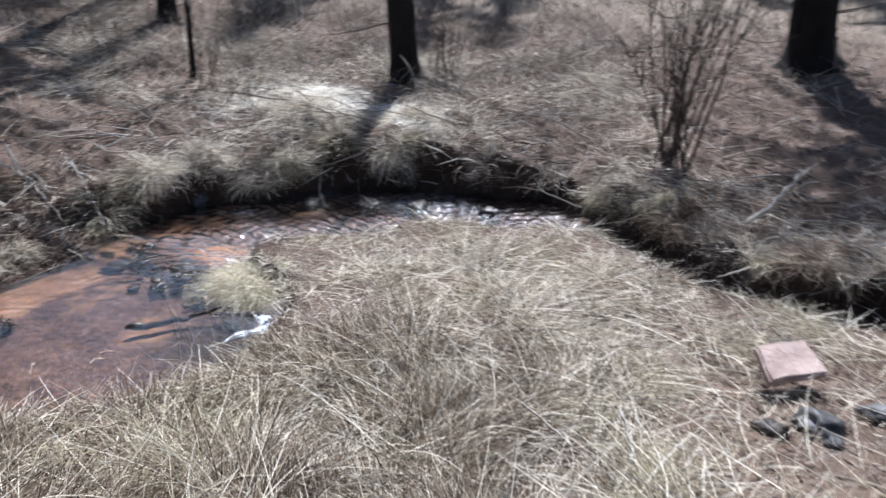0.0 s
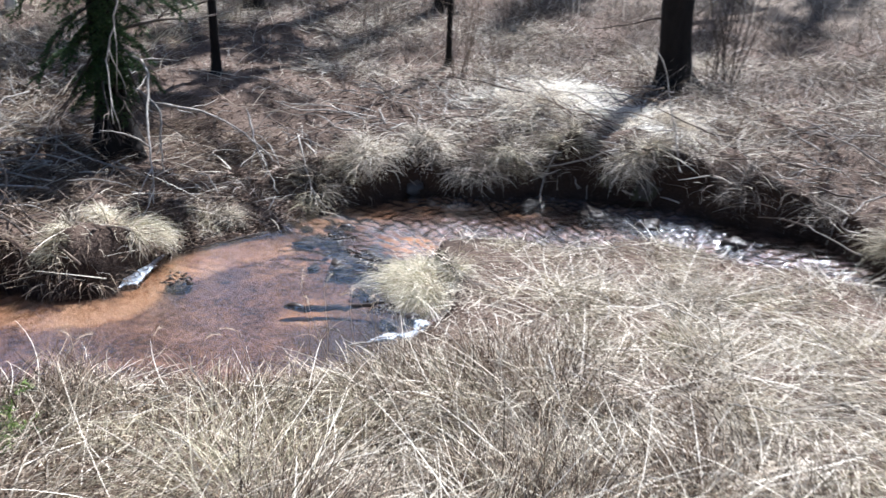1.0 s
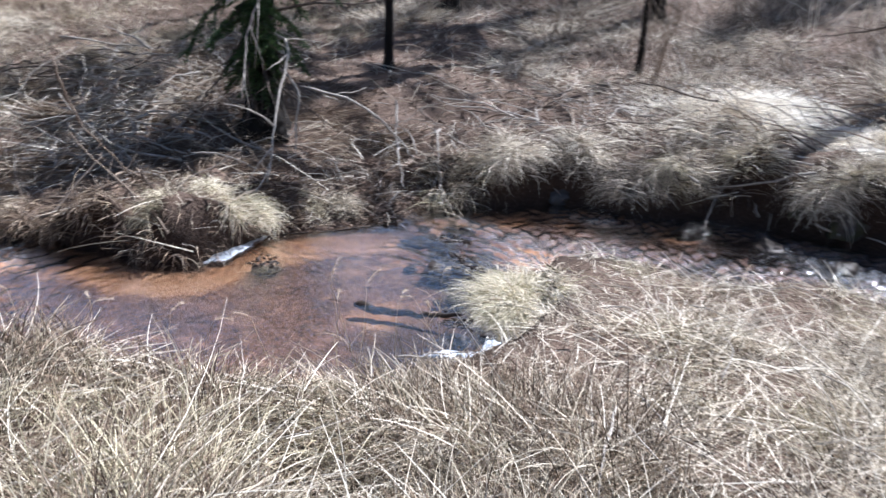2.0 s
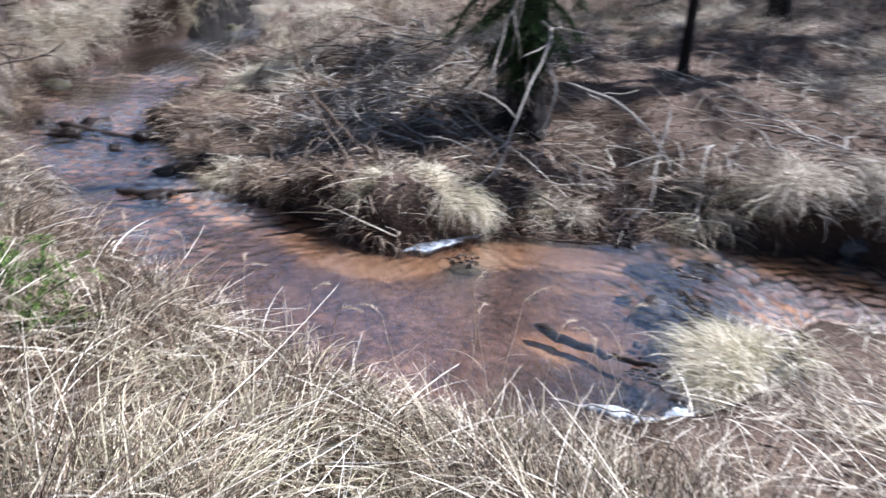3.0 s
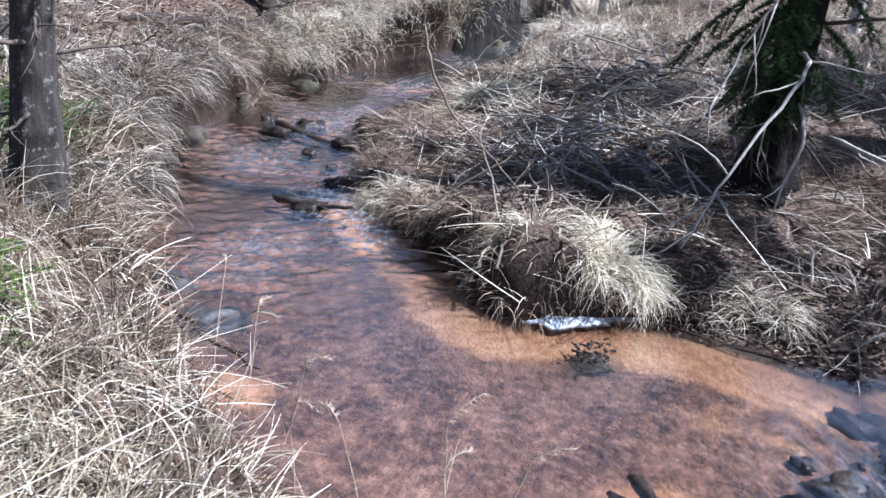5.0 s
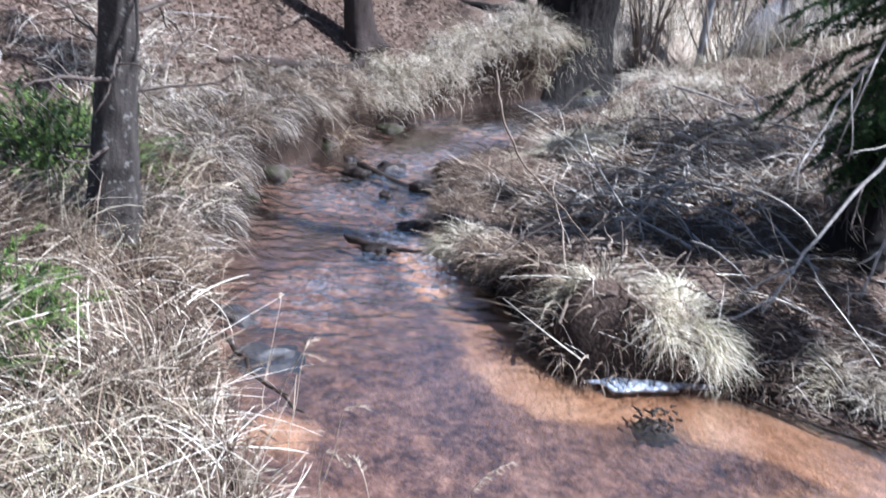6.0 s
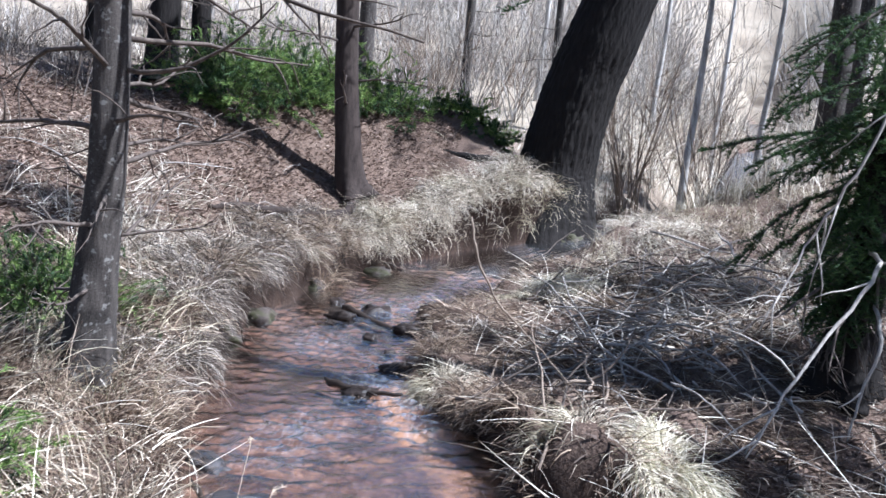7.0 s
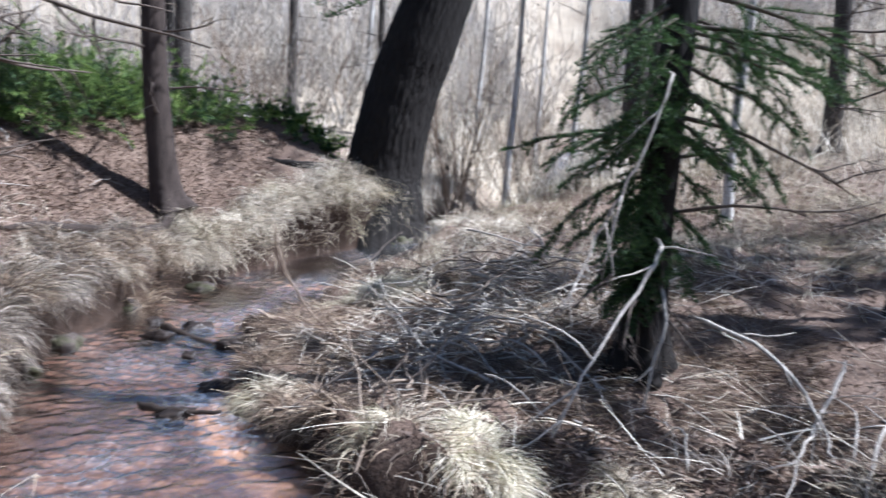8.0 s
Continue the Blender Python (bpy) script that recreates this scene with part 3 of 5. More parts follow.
def bough(start, direction, length, needles=1.0, droop=0.06, fat=0.05):
    """A live conifer bough: the limb, and its needle sprays."""
    main = wander(start, direction, length, 9, 0.07, droop)
    limb = [tube(main, np.linspace(0.012 * length + 0.004, 0.002, len(main)), 5)]
    base, az, ln, le = [], [], [], []
    lines = [main]
    for k in range(2, 10):
        for sgn in (-1, 1):
            d = main[k] - main[k - 1]
            d = d / np.linalg.norm(d)
            sd = np.cross(d, (0, 0, 1)) * sgn * 0.9 + d * 0.7 + np.array([0, 0, -0.25]) + rng.normal(size=3) * 0.15
            s = wander(main[k], sd, length * 0.38 * (1.1 - 0.08 * k) * rng.uniform(0.6, 1.1), 5, 0.12, 0.05)
            lines.append(s)
            limb.append(tube(s, np.linspace(0.004, 0.0015, len(s)), 3))
    for s in lines:
        seg = np.linalg.norm(np.diff(s, axis=0), axis=1).sum()
        n = max(int(seg * 430 * needles), 8)
        t = rng.uniform(0.1, 1, n) * (len(s) - 1)
        k = np.minimum(t.astype(int), len(s) - 2)
        p = s[k] + (s[k + 1] - s[k]) * (t - k)[:, None]
        d = s[k + 1] - s[k]
        base.append(p)
        az.append(np.arctan2(d[:, 1], d[:, 0]) + rng.normal(size=n) * 0.8)
        ln.append(rng.uniform(0.5, 1.0, n) * fat)
        le.append(rng.uniform(0.7, 1.9, n))
    base = np.vstack(base)
    n = len(base)
    leaf = blades(base, np.concatenate(ln), np.full(n, 0.007), np.concatenate(le), np.concatenate(az), np.zeros(n), 1)
    return joined(limb), leaf


def fan_crown(base, z0, z1, reach, count, n_each=110, size=0.16):
    """The upper crown: tiers of drooping sprays round a stem."""
    out = []
    for k in range(count):
        f = (k + rng.random()) / count
        z = z0 + (z1 - z0) * f
        a = rng.uniform(0, 2 * np.pi)
        ln = reach * (1 - 0.85 * f) * rng.uniform(0.7, 1.1)
        s = wander(np.array([base[0], base[1], z]), (np.cos(a), np.sin(a), 0.1 - 0.25 * (1 - f)), ln, 6, 0.08, 0.06)
        out.append(tube(s, np.linspace(0.02, 0.005, len(s)), 4))
        t = rng.uniform(0.15, 1, n_each) * 6
        j = np.minimum(t.astype(int), 5)
        p = s[j] + (s[j + 1] - s[j]) * (t - j)[:, None] + rng.normal(size=(n_each, 3)) * np.array([0.09, 0.09, 0.04]) * ln * 0.6
        out.append(blades(p, rng.uniform(0.6, 1.3, n_each) * size, np.full(n_each, size * 0.28), rng.uniform(0.9, 2.0, n_each), a + rng.normal(size=n_each) * 0.9, np.full(n_each, 0.3), 1))
    return joined(out)


def conifer(name, foot, points, radii, label, bark, group="", ridges=0.0, flare=0.5, dead=(), live=(), crown=None, sides=28, roots=5):
    """points are offsets from the foot. dead and live: (height, degrees, length, rise) of each branch."""
    t = thing(name, foot, label, "tree", group)
    put("trunk", mesh_np("trunk", *trunk_mesh(points, radii, sides, ridges, flare, roots)), bark, t)
    P = spline(np.c_[np.asarray(points, float), np.asarray(radii, float)], 14)

    def stem(z):
        return np.array([np.interp(z, P[:, 2], P[:, c]) for c in range(4)])
    for z, deg, ln, rise in dead:
        s = stem(z)
        a = radians(deg)
        put("branch", mesh_np("branch", *dead_branch(s[:3] + 0.6 * s[3] * np.array([math.cos(a), math.sin(a), 0]), (math.cos(a), math.sin(a), rise), ln, 0.006 + 0.009 * ln)), TWIG_DARK, t)
    for z, deg, ln, rise in live:
        s = stem(z)
        a = radians(deg)
        limb, leaf = bough(s[:3], (math.cos(a), math.sin(a), rise), ln)
        b_ = put("bough", mesh_np("bough", *limb), TWIG_DARK, t)
        put("needles", mesh_np("needles", *leaf, smooth=False), NEEDLE, b_, "dark green spruce needles")
    if crown:
        z0, z1, reach, count = crown
        put("crown", mesh_np("crown", *fan_crown(stem(z0)[:2], z0, z1, reach, count), smooth=False), NEEDLE, t, "dark green needle crown")
    return t


def foot(x, y, sink=0.06):
    return (x, y, floor_at(x, y) - sink)


# slim spruce on the near bank, with dead lower limbs
conifer("spruce_tree", foot(-3.05, 1.78), [(0, 0, 0), (-.02, .03, .7), (-.03, .06, 1.5), (0, .02, 4), (0, 0, 8)], [.12, .095, .082, .07, .02],
        "slim spruce with flaky grey bark and dead lower limbs", BARK_GREY, "trees by the brook", 0.05, 0.5,
        dead=[(.35, 190, .5, .2), (.5, 250, .7, .1), (.55, 20, .5, .0), (.7, 200, .9, .15), (.8, 120, .5, .2), (.95, 235, .9, .2), (1.0, 40, .6, .1), (1.15, 180, 1.1, .25), (1.3, 255, 1.2, .3), (1.35, 60, .7, .0),
              (1.5, 215, 1.2, .2), (1.6, 100, .9, .1), (1.75, 160, 1.2, .2), (1.9, 280, 1.1, .25), (2.0, 80, 1.4, .1), (2.15, 130, 1.5, .15), (2.3, 230, 1.2, .2), (1.0, 215, 1.3, .1), (1.2, 205, 1.0, .3), (1.45, 190, 1.4, .1), (1.7, 240, 1.4, .1), (1.85, 200, 1.3, .3), (.85, 10, .8, .1), (1.6, 20, 1.0, .2), (1.95, 45, 1.2, .1), (2.2, 180, 1.5, .1), (2.4, 100, 1.6, .05), (1.25, 225, 1.5, -.05), (.6, 215, .8, -.1)],
        crown=(3.2, 8, 1.5, 60))
# the tree with the exposed root further up the bank
conifer("spruce_tree", foot(-9.6, .32), [(0, .16, 0), (0, .06, .3), (.02, -.02, .9), (.05, -.12, 2.2), (.1, -.2, 5), (.1, -.3, 9)], [.25, .2, .17, .15, .12, .02],
        "slender red-barked spruce with an exposed root on the bank", BARK_RED, "trees by the brook", 0.05, 0.6,
        dead=[(1.3, 20, 1.4, .1), (1.6, 100, 1.2, .2), (1.9, 200, 1.3, .1), (2.1, 330, 1.6, .15), (2.3, 60, 1.5, .0)], crown=(3.8, 9, 1.7, 60))
# the great leaning trunk at the bend
BT = (-12.85, 2.72, 0.85)
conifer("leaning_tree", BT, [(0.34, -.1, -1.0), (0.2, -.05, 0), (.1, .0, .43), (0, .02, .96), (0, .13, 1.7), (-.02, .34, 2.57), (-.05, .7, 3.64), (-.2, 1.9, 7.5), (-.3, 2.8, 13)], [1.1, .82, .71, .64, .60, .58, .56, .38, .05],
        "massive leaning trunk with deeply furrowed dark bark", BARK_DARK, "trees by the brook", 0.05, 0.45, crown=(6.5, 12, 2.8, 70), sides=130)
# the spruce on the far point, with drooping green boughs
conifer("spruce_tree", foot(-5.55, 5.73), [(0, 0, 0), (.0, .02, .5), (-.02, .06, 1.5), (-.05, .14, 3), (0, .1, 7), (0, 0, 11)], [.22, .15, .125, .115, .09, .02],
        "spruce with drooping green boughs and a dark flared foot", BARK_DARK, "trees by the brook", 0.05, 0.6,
        dead=[(.5, 300, .6, -.5), (.6, 20, .8, -.5), (.8, 250, .7, -.4), (.7, 340, .9, -.4), (1.2, 70, 1.2, .05), (1.9, 100, 1.5, .05), (.9, 310, 1.1, -.3), (1.6, 120, 1.3, .1), (.6, 280, .5, -1.6), (.7, 310, .6, -1.8), (.75, 335, .6, -1.5), (.8, 355, .65, -1.7), (.9, 295, .7, -2.0), (1.0, 325, .8, -1.6), (1.05, 345, .8, -2.2), (1.1, 15, .9, -1.5), (1.15, 285, .9, -1.8), (.65, 40, .6, -1.4)],
        live=[(z_, a_, l_ * (.62 if 170 < a_ < 268 else .85), r_) for k_, (z_, a_, l_, r_) in enumerate([(1.0, 240, .9, -.25), (1.3, 200, 1.2, -.15), (1.5, 280, 1.2, -.2), (1.8, 230, 1.4, -.1), (2.0, 310, 1.3, -.2), (2.2, 180, 1.5, -.1), (2.4, 260, 1.5, -.2), (2.1, 20, 1.3, -.2),
              (2.6, 330, 1.5, -.2), (2.6, 90, 1.4, -.1), (2.5, 215, 1.7, -.2), (1.1, 20, .8, -.3), (1.4, 340, 1.0, -.3), (.9, 190, .7, -.2), (.75, 215, .8, -.35), (.6, 250, .6, -.8), (.7, 290, .6, -.8), (.9, 320, .7, -.8), (1.0, 230, .7, -.8), (1.1, 300, .8, -.8), (1.2, 270, .8, -.7), (1.3, 320, .9, -.7), (1.4, 245, .9, -.7), (1.5, 300, 1.0, -.6), (1.2, 225, 1.1, -.3), (1.6, 190, 1.3, -.2), (1.6, 250, 1.2, -.3), (1.9, 270, 1.3, -.25), (1.85, 205, 1.5, -.15), (2.2, 240, 1.4, -.25), (2.3, 200, 1.6, -.15), (2.3, 290, 1.2, -.2), (2.5, 50, 1.3, -.15), (1.0, 265, .8, -.4), (2.7, 225, 1.7, -.2), (2.7, 300, 1.5, -.25), (.7, 335, .55, -.6), (.85, 300, .6, -.5), (.95, 345, .6, -.5), (1.05, 320, .6, -.5), (1.2, 350, .6, -.5), (1.3, 305, .6, -.4), (1.4, 330, .7, -.4), (1.55, 345, .7, -.4), (1.7, 320, .8, -.4), (1.8, 300, .8, -.3), (1.9, 340, .8, -.3), (2.05, 325, .9, -.3), (2.2, 350, .9, -.3), (2.4, 335, 1.0, -.3), (1.0, 10, .6, -.4), (1.8, 10, .8, -.3), (1.3, 75, .7, -.5), (1.6, 95, .8, -.45), (1.8, 60, 1.0, -.4), (1.9, 110, 1.0, -.35), (2.1, 80, 1.2, -.3), (2.3, 100, 1.3, -.3), (2.4, 65, 1.4, -.25), (2.55, 85, 1.7, -.2), (2.65, 110, 1.6, -.2), (2.8, 75, 1.9, -.2)]) if not (170 < a_ < 300 and k_ % 5 < 2)],
        # unseen crown, set high and sparse to keep its shade off the brook
        crown=(8.4, 11, .9, 16))
# trees on the far bank and behind, their unseen crowns sized to place shade
for x, y, r, h, lab, leanx in ((-1.5, 11.4, .19, 5.6, "dark spruce trunk with a flared foot, crown left off", -.1), (-6.5, 8.0, .05, 6, "thin young spruce stem in the litter", .02),
                               # the stem at x -4.5 is added so that its crown shades the point
                               (-4.5, 10.5, .035, 7.4, "thin young spruce stem in the litter", .02), (-7.4, 13.8, .16, 10, "dark spruce trunk among dry grass", 0), (4.55, 12.3, .30, 10.5, "stout dark trunk on red litter", -.1),
                               (-10.3, -3.2, .22, 11, "dark spruce trunk on the mound", 0), (-10.9, -2.9, .14, 10, "dark spruce trunk on the mound", .1), (-11.5, -5.5, .15, 10, "dark spruce trunk on the mound", 0),
                               (-16, 7.4, .24, 12, "dark spruce trunk at the meadow's edge", .15), (-15.2, 7.6, .12, 9, "dark spruce trunk at the meadow's edge", .1), (-8.2, 10.5, .13, 9, "dark spruce trunk among dry grass", 0),
                               (-14.5, 10.8, .16, 10, "dark spruce trunk at the meadow's edge", 0), (-18, -3, .2, 12, "dark spruce trunk on the mound", 0), (-9.2, 11.8, .15, 10, "dark spruce trunk among dry grass", 0), (-6.2, 13.2, .14, 10, "dark spruce trunk among dry grass", 0),
                               (-20, 1.5, .1, 9, "dark spruce trunk at the meadow's edge", 0), (-22.5, -1.5, .14, 10, "dark spruce trunk at the meadow's edge", .1)):
    dd = [(rng.uniform(.8, 3), rng.uniform(0, 360), rng.uniform(.6, 1.4), rng.uniform(-.2, .2)) for _ in range(9)]
    # the trunk at x -1.5 gets no crown, to keep shade off the hump
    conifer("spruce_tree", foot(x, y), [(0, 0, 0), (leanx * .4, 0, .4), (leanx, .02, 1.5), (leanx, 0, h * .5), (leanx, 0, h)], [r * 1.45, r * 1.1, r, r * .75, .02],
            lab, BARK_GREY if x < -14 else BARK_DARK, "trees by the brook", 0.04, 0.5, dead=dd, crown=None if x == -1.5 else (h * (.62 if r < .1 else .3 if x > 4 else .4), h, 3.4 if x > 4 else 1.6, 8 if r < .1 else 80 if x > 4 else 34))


# ---- grass, litter and undergrowth ----
def scatter(n, x0, x1, y0, y1, keep):
    x, y = rng.uniform(x0, x1, n), rng.uniform(y0, y1, n)
    z, d, w, ns, gx, gy = land(x, y)
    k = keep(x, y, d, ns)
    k = (k if k.dtype == bool else rng.random(n) < k) & (d > 0.0)
    x, y = lip(x, y, d, gx, gy)
    return x[k], y[k], z[k], d[k], ns[k], gx[k], gy[k]


def clumped(x, y, s=1.0):
    """0 to 1: tufts and thin places."""
    return 0.5 + 0.25 * np.sin(5.3 * s * x + 2.1 * s * y) + 0.25 * np.sin(4.1 * s * y - 3.7 * s * x + 1.3)


def sward(name, label, mat, pts, ln, width, lean, droop, over=0.0, flow=None, segs=3, rim=None, spread=0.42, sway=0.15, lock=0.0, reach=0.25):
    x, y, z, d, ns, gx, gy = pts
    n = len(x)
    az = rng.uniform(0, 2 * np.pi, n)
    if flow is not None:
        az = flow + rng.normal(size=n) * 0.9
    if lock:
        # neighbours fall the same way, in locks
        az = 2.6 * np.sin(2.9 * x + 1.3 * np.sin(2.2 * y)) + 2.3 * np.sin(3.4 * y - 1.7 * x + 1) + rng.normal(size=n) * lock
    if over:
        # blades at the brink hang over the water
        edge = rng.random(n) < over * np.exp(-d / reach)
        az = np.where(edge, np.arctan2(gy, gx) + rng.normal(size=n) * 0.5, az)
    length = rng.uniform(*ln, n) * (0.5 + 0.9 * clumped(x, y))
    if rim:
        length = length * np.clip(rim + d * .5, rim, 1)
    le = np.abs(rng.normal(lean, spread, n))
    dr = rng.uniform(0.3, 1.0, n) * droop
    if over:
        dr = np.where(edge, dr + 1.9, dr)
        length = np.where(edge, length * .75, length)
    v, q, t = blades(np.stack([x, y, z - 0.01], -1), length, rng.uniform(*width, n), le, az, dr, segs, sway)
    ob = put(name, mesh_np(name, v, q, smooth=False), mat)
    return tagged(ob, label, "grass", kind="stuff")


# the matted hump inside the bend
sward("dry_grass", "matted pale dry grass on the near bank", STRAW,
      scatter(110000, -2.4, 4.5, 2.6, 8.2, lambda x, y, d, n: (~n) * np.clip(1.4 * clumped(x, y, 1.5) - .1, .1, 1) * np.where((x > 1.6) & (y < 5.0), .2, 1)), (.12, .34), (.0035, .009), 1.2, .7, .5, spread=.38, sway=.3, rim=.35)
sward("dry_grass", "long fallen straws lying over the matted grass", STRAW_PALE,
      scatter(17000, -2.2, 3.5, 2.6, 7.8, lambda x, y, d, n: (~n) * (d > .1) * np.where((x > 1.6) & (y < 5.0), .2, 1)), (.25, .7), (.004, .009), 1.36, .25, segs=6, spread=.16, sway=.35, rim=.4)
# longer stalks on the bank by the pool
sward("dry_grass", "long pale arching grass on the pool's near bank", STRAW,
      scatter(38000, -3.3, .6, 1.2, 4.4, lambda x, y, d, n: (~n) * np.where(x < -2.1, d > .14, 1) * np.where(x < -1.9, .3, np.where(x < -1.3, .75, 1)) * (0.2 + 0.8 * clumped(x, y, .8)) * np.clip(1.2 - d * .5, .2, 1)), (.22, .58), (.0035, .009), .75, 2.1, .6, rim=.4, segs=6, sway=.25, lock=1.0)
sward("dry_grass", "brown dead grass under the pool's near bank", STRAW_BROWN,
      scatter(40000, -3.3, .8, 1.2, 4.6, lambda x, y, d, n: (~n) * (d > np.where(x < -2.1, .1, .02))), (.18, .45), (.003, .008), .95, 1.2, .4, rim=.5, segs=3, lock=.7)
sward("dry_grass", "long fallen straws on the pool's near bank", STRAW_PALE,
      scatter(3600, -3.3, .8, 1.2, 4.4, lambda x, y, d, n: (~n) * (d > .15) * np.where(x < -1.3, .35, 1)), (.35, .75), (.004, .009), 1.15, .6, segs=6, rim=.45, spread=.25, sway=.3)
# sunlit grass beyond the slim spruce
sward("dry_grass", "dry grass along the brook's bank", STRAW,
      scatter(36000, -12.5, -2.6, -1.2, 3.2, lambda x, y, d, n: (~n) * (d > .12) * np.where(x > -3.4, .3, 1) * np.exp(-np.clip(d - np.where(x < -6.6, .12, .5), 0, 9) / np.where(x < -6.6, .25, .6)) * (0.2 + 0.5 * clumped(x, y, .7))), (.16, .42), (.004, .010), .9, 1.6, .95, segs=4, lock=.9)
# grass hanging down the steep bank below the leaning trunk
sward("dry_grass", "long bleached grass hanging down the steep bank", STRAW,
      scatter(14000, -12.6, -9, 0, 3.2, lambda x, y, d, n: (~n) * (d > .02) * (d < .5)), (.28, .65), (.005, .011), .8, .9, 1.6, segs=5, reach=1.2)
sward("dry_grass", "brown dead grass hanging down the brook's bank", STRAW_BROWN,
      scatter(30000, -9.4, -2.6, -.2, 3.0, lambda x, y, d, n: (~n) * (d > np.where(x > -6.3, .17, .07)) * (d < .45) * np.clip(1.7 * clumped(x, y, 1.1) - .3, 0, 1)), (.22, .5), (.005, .010), .8, .9, 1.6, segs=5, reach=1.0)
sward("dry_grass", "brown grass and needles matted on the brook's bank", STRAW_BROWN,
      scatter(60000, -12.4, -3.2, -.6, 2.9, lambda x, y, d, n: (~n) * (d > np.where(x > -6.3, .2, .1)) * (d < np.where(x < -6, .6, 1.1)) * (0.3 + 0.7 * clumped(x, y, .9))), (.12, .34), (.004, .010), 1.1, .9, .7, segs=3, lock=.7)
# brink of the far bank
sward("dry_grass", "grey-brown grass hanging over the far brink", STRAW_DARK,
      scatter(130000, -12, 4.5, 2.2, 12, lambda x, y, d, n: n * (d > .05) * np.exp(-np.clip(d - .15, 0, 9) / .4) * np.clip(1.6 * clumped(x, y, .9) - .25, 0.05, 1) * np.where((x < -3.4) & (y < 6.4), .22, 1)), (.14, .40), (.004, .010), 1.0, 1.2, .9, lock=.8)
sward("dry_grass", "brown flattened grass matted over the point", STRAW_BROWN,
      scatter(110000, -9.5, -3.2, 2.2, 7.0, lambda x, y, d, n: n * (0.3 + 0.7 * clumped(x, y, .7)) * (1 - .85 * np.exp(-((x + 3.9) ** 2 + (y - 5.75) ** 2) / .5))), (.10, .28), (.004, .010), 1.35, .5, .9, segs=4, spread=.2, lock=.7)
# thin grass among the litter on the far side
sward("dry_grass", "tangled dry grass in the far bank's litter", STRAW_DARK,
      scatter(150000, -11, 5, 3, 16, lambda x, y, d, n: n * np.where(y > 7.6 + .3 * np.abs(x + 2), .85, .3) * np.where((x > 1.8) & (y > 8.3), .3, 1) * np.where((x < -3.2) & (y < 9), .4, 1) * clumped(x, y, .5)), (.12, .38), (.004, .010), 1.0, .8)
sward("dry_grass", "pale matted straw tangled over the far bank", STRAW_PALE,
      scatter(90000, -9, 4.5, 3.2, 13.5, lambda x, y, d, n: n * (d > .06) * np.where((x > 2) & (y > 8.6), .15, 1) * np.clip(clumped(x, y, .45) * 1.5 - .3, 0, 1) * np.where((x < -3.2) & (y < 9), np.where((x < -5.2) & (y < 6.5), .6, .2), 1)), (.2, .55), (.004, .011), 1.3, .35, segs=4, spread=.22)
# tall grass further off
sward("dry_grass", "tall bleached grass at the wood's edge", STRAW_PALE,
      scatter(60000, -42, 14, -8, 34, lambda x, y, d, n: (np.hypot(x + 2, y - 4) > 10.5) * np.where(n, np.where(x > 0, .12, .6), np.where(x < -13.5, .8, .15)) * clumped(x, y, .25)), (.35, .8), (.008, .02), .35, .7, segs=2)
sward("dry_grass", "dull tangled grass in the open wood", STRAW_DARK,
      scatter(60000, -14, 12, 10.5, 26, lambda x, y, d, n: n * np.where((x > 2.5) & (y < 14), .35, 1) * (.3 + .7 * clumped(x, y, .4))), (.2, .55), (.007, .018), .9, .9, segs=2)
sward("dry_grass", "dull tangled grass beyond the mound", STRAW_DARK,
      scatter(40000, -30, -8, -16, -2.2, lambda x, y, d, n: (np.hypot(x + 10, y + 1) > 2.5) * (.3 + .7 * clumped(x, y, .4))), (.2, .6), (.008, .02), .8, .9, segs=2)
sward("dry_grass", "tall bleached grass in the meadow upstream", STRAW_PALE,
      scatter(45000, -40, -13.2, 2.5, 16, lambda x, y, d, n: (d > .3) * (.35 + .65 * clumped(x, y, .3))), (.4, 1.1), (.010, .026), .3, .8, segs=3)
sward("dry_grass", "tangled pale grass behind the point", STRAW,
      scatter(26000, -15, -7.6, 3.6, 10, lambda x, y, d, n: n * (d > .15) * (.25 + .75 * clumped(x, y, .5))), (.15, .42), (.005, .012), 1.05, .8, segs=3, lock=.9)
sward("dry_grass", "pale straw thinly spread on the mound's slope", STRAW_PALE,
      scatter(26000, -9, -3.2, -2.6, 1.2, lambda x, y, d, n: (~n) * (d > .3) * np.clip(1.5 * clumped(x, y, .6) - .35, 0, 1) * np.clip((x + 8) / 2, 0, 1)), (.14, .4), (.004, .010), 1.1, .7, segs=3, lock=.8)
# leafless thicket on the slope behind
sward("thicket", "pale leafless wood on the distant slope", THICKET,
      scatter(13000, -75, -26, -40, 45, lambda x, y, d, n: d > 1.0), (1.2, 5.0), (.02, .06), .25, .4, segs=3, spread=.3, sway=.2)
sward("thicket", "dense leafless grey thicket on the far slope", THICKET,
      scatter(24000, -44, -6, -12, 34, lambda x, y, d, n: (np.hypot(x + 2, y - 4) > 14.5) & (d > .6) & (clumped(x, y, .12) > .3) & ~((x > -24) & (y > 7.5) & (y < 20))), (.5, 2.2), (.006, .022), .3, .5, segs=3, spread=.38, sway=.25)
# red-brown needle and leaf litter
x, y, z, d, ns, gx, gy = scatter(130000, -13, 5, -4, 14, lambda x, y, d, n: np.where(n, .55, np.where((y < .9) | (x > 1.4), .55, .1)) * (d > .22))
n = len(x)
v, q, t = blades(np.stack([x, y, z + .004], -1), rng.uniform(.03, .09, n), rng.uniform(.008, .03, n), rng.uniform(1.0, 1.6, n), rng.uniform(0, 6.28, n), rng.uniform(-.6, .6, n), 1)
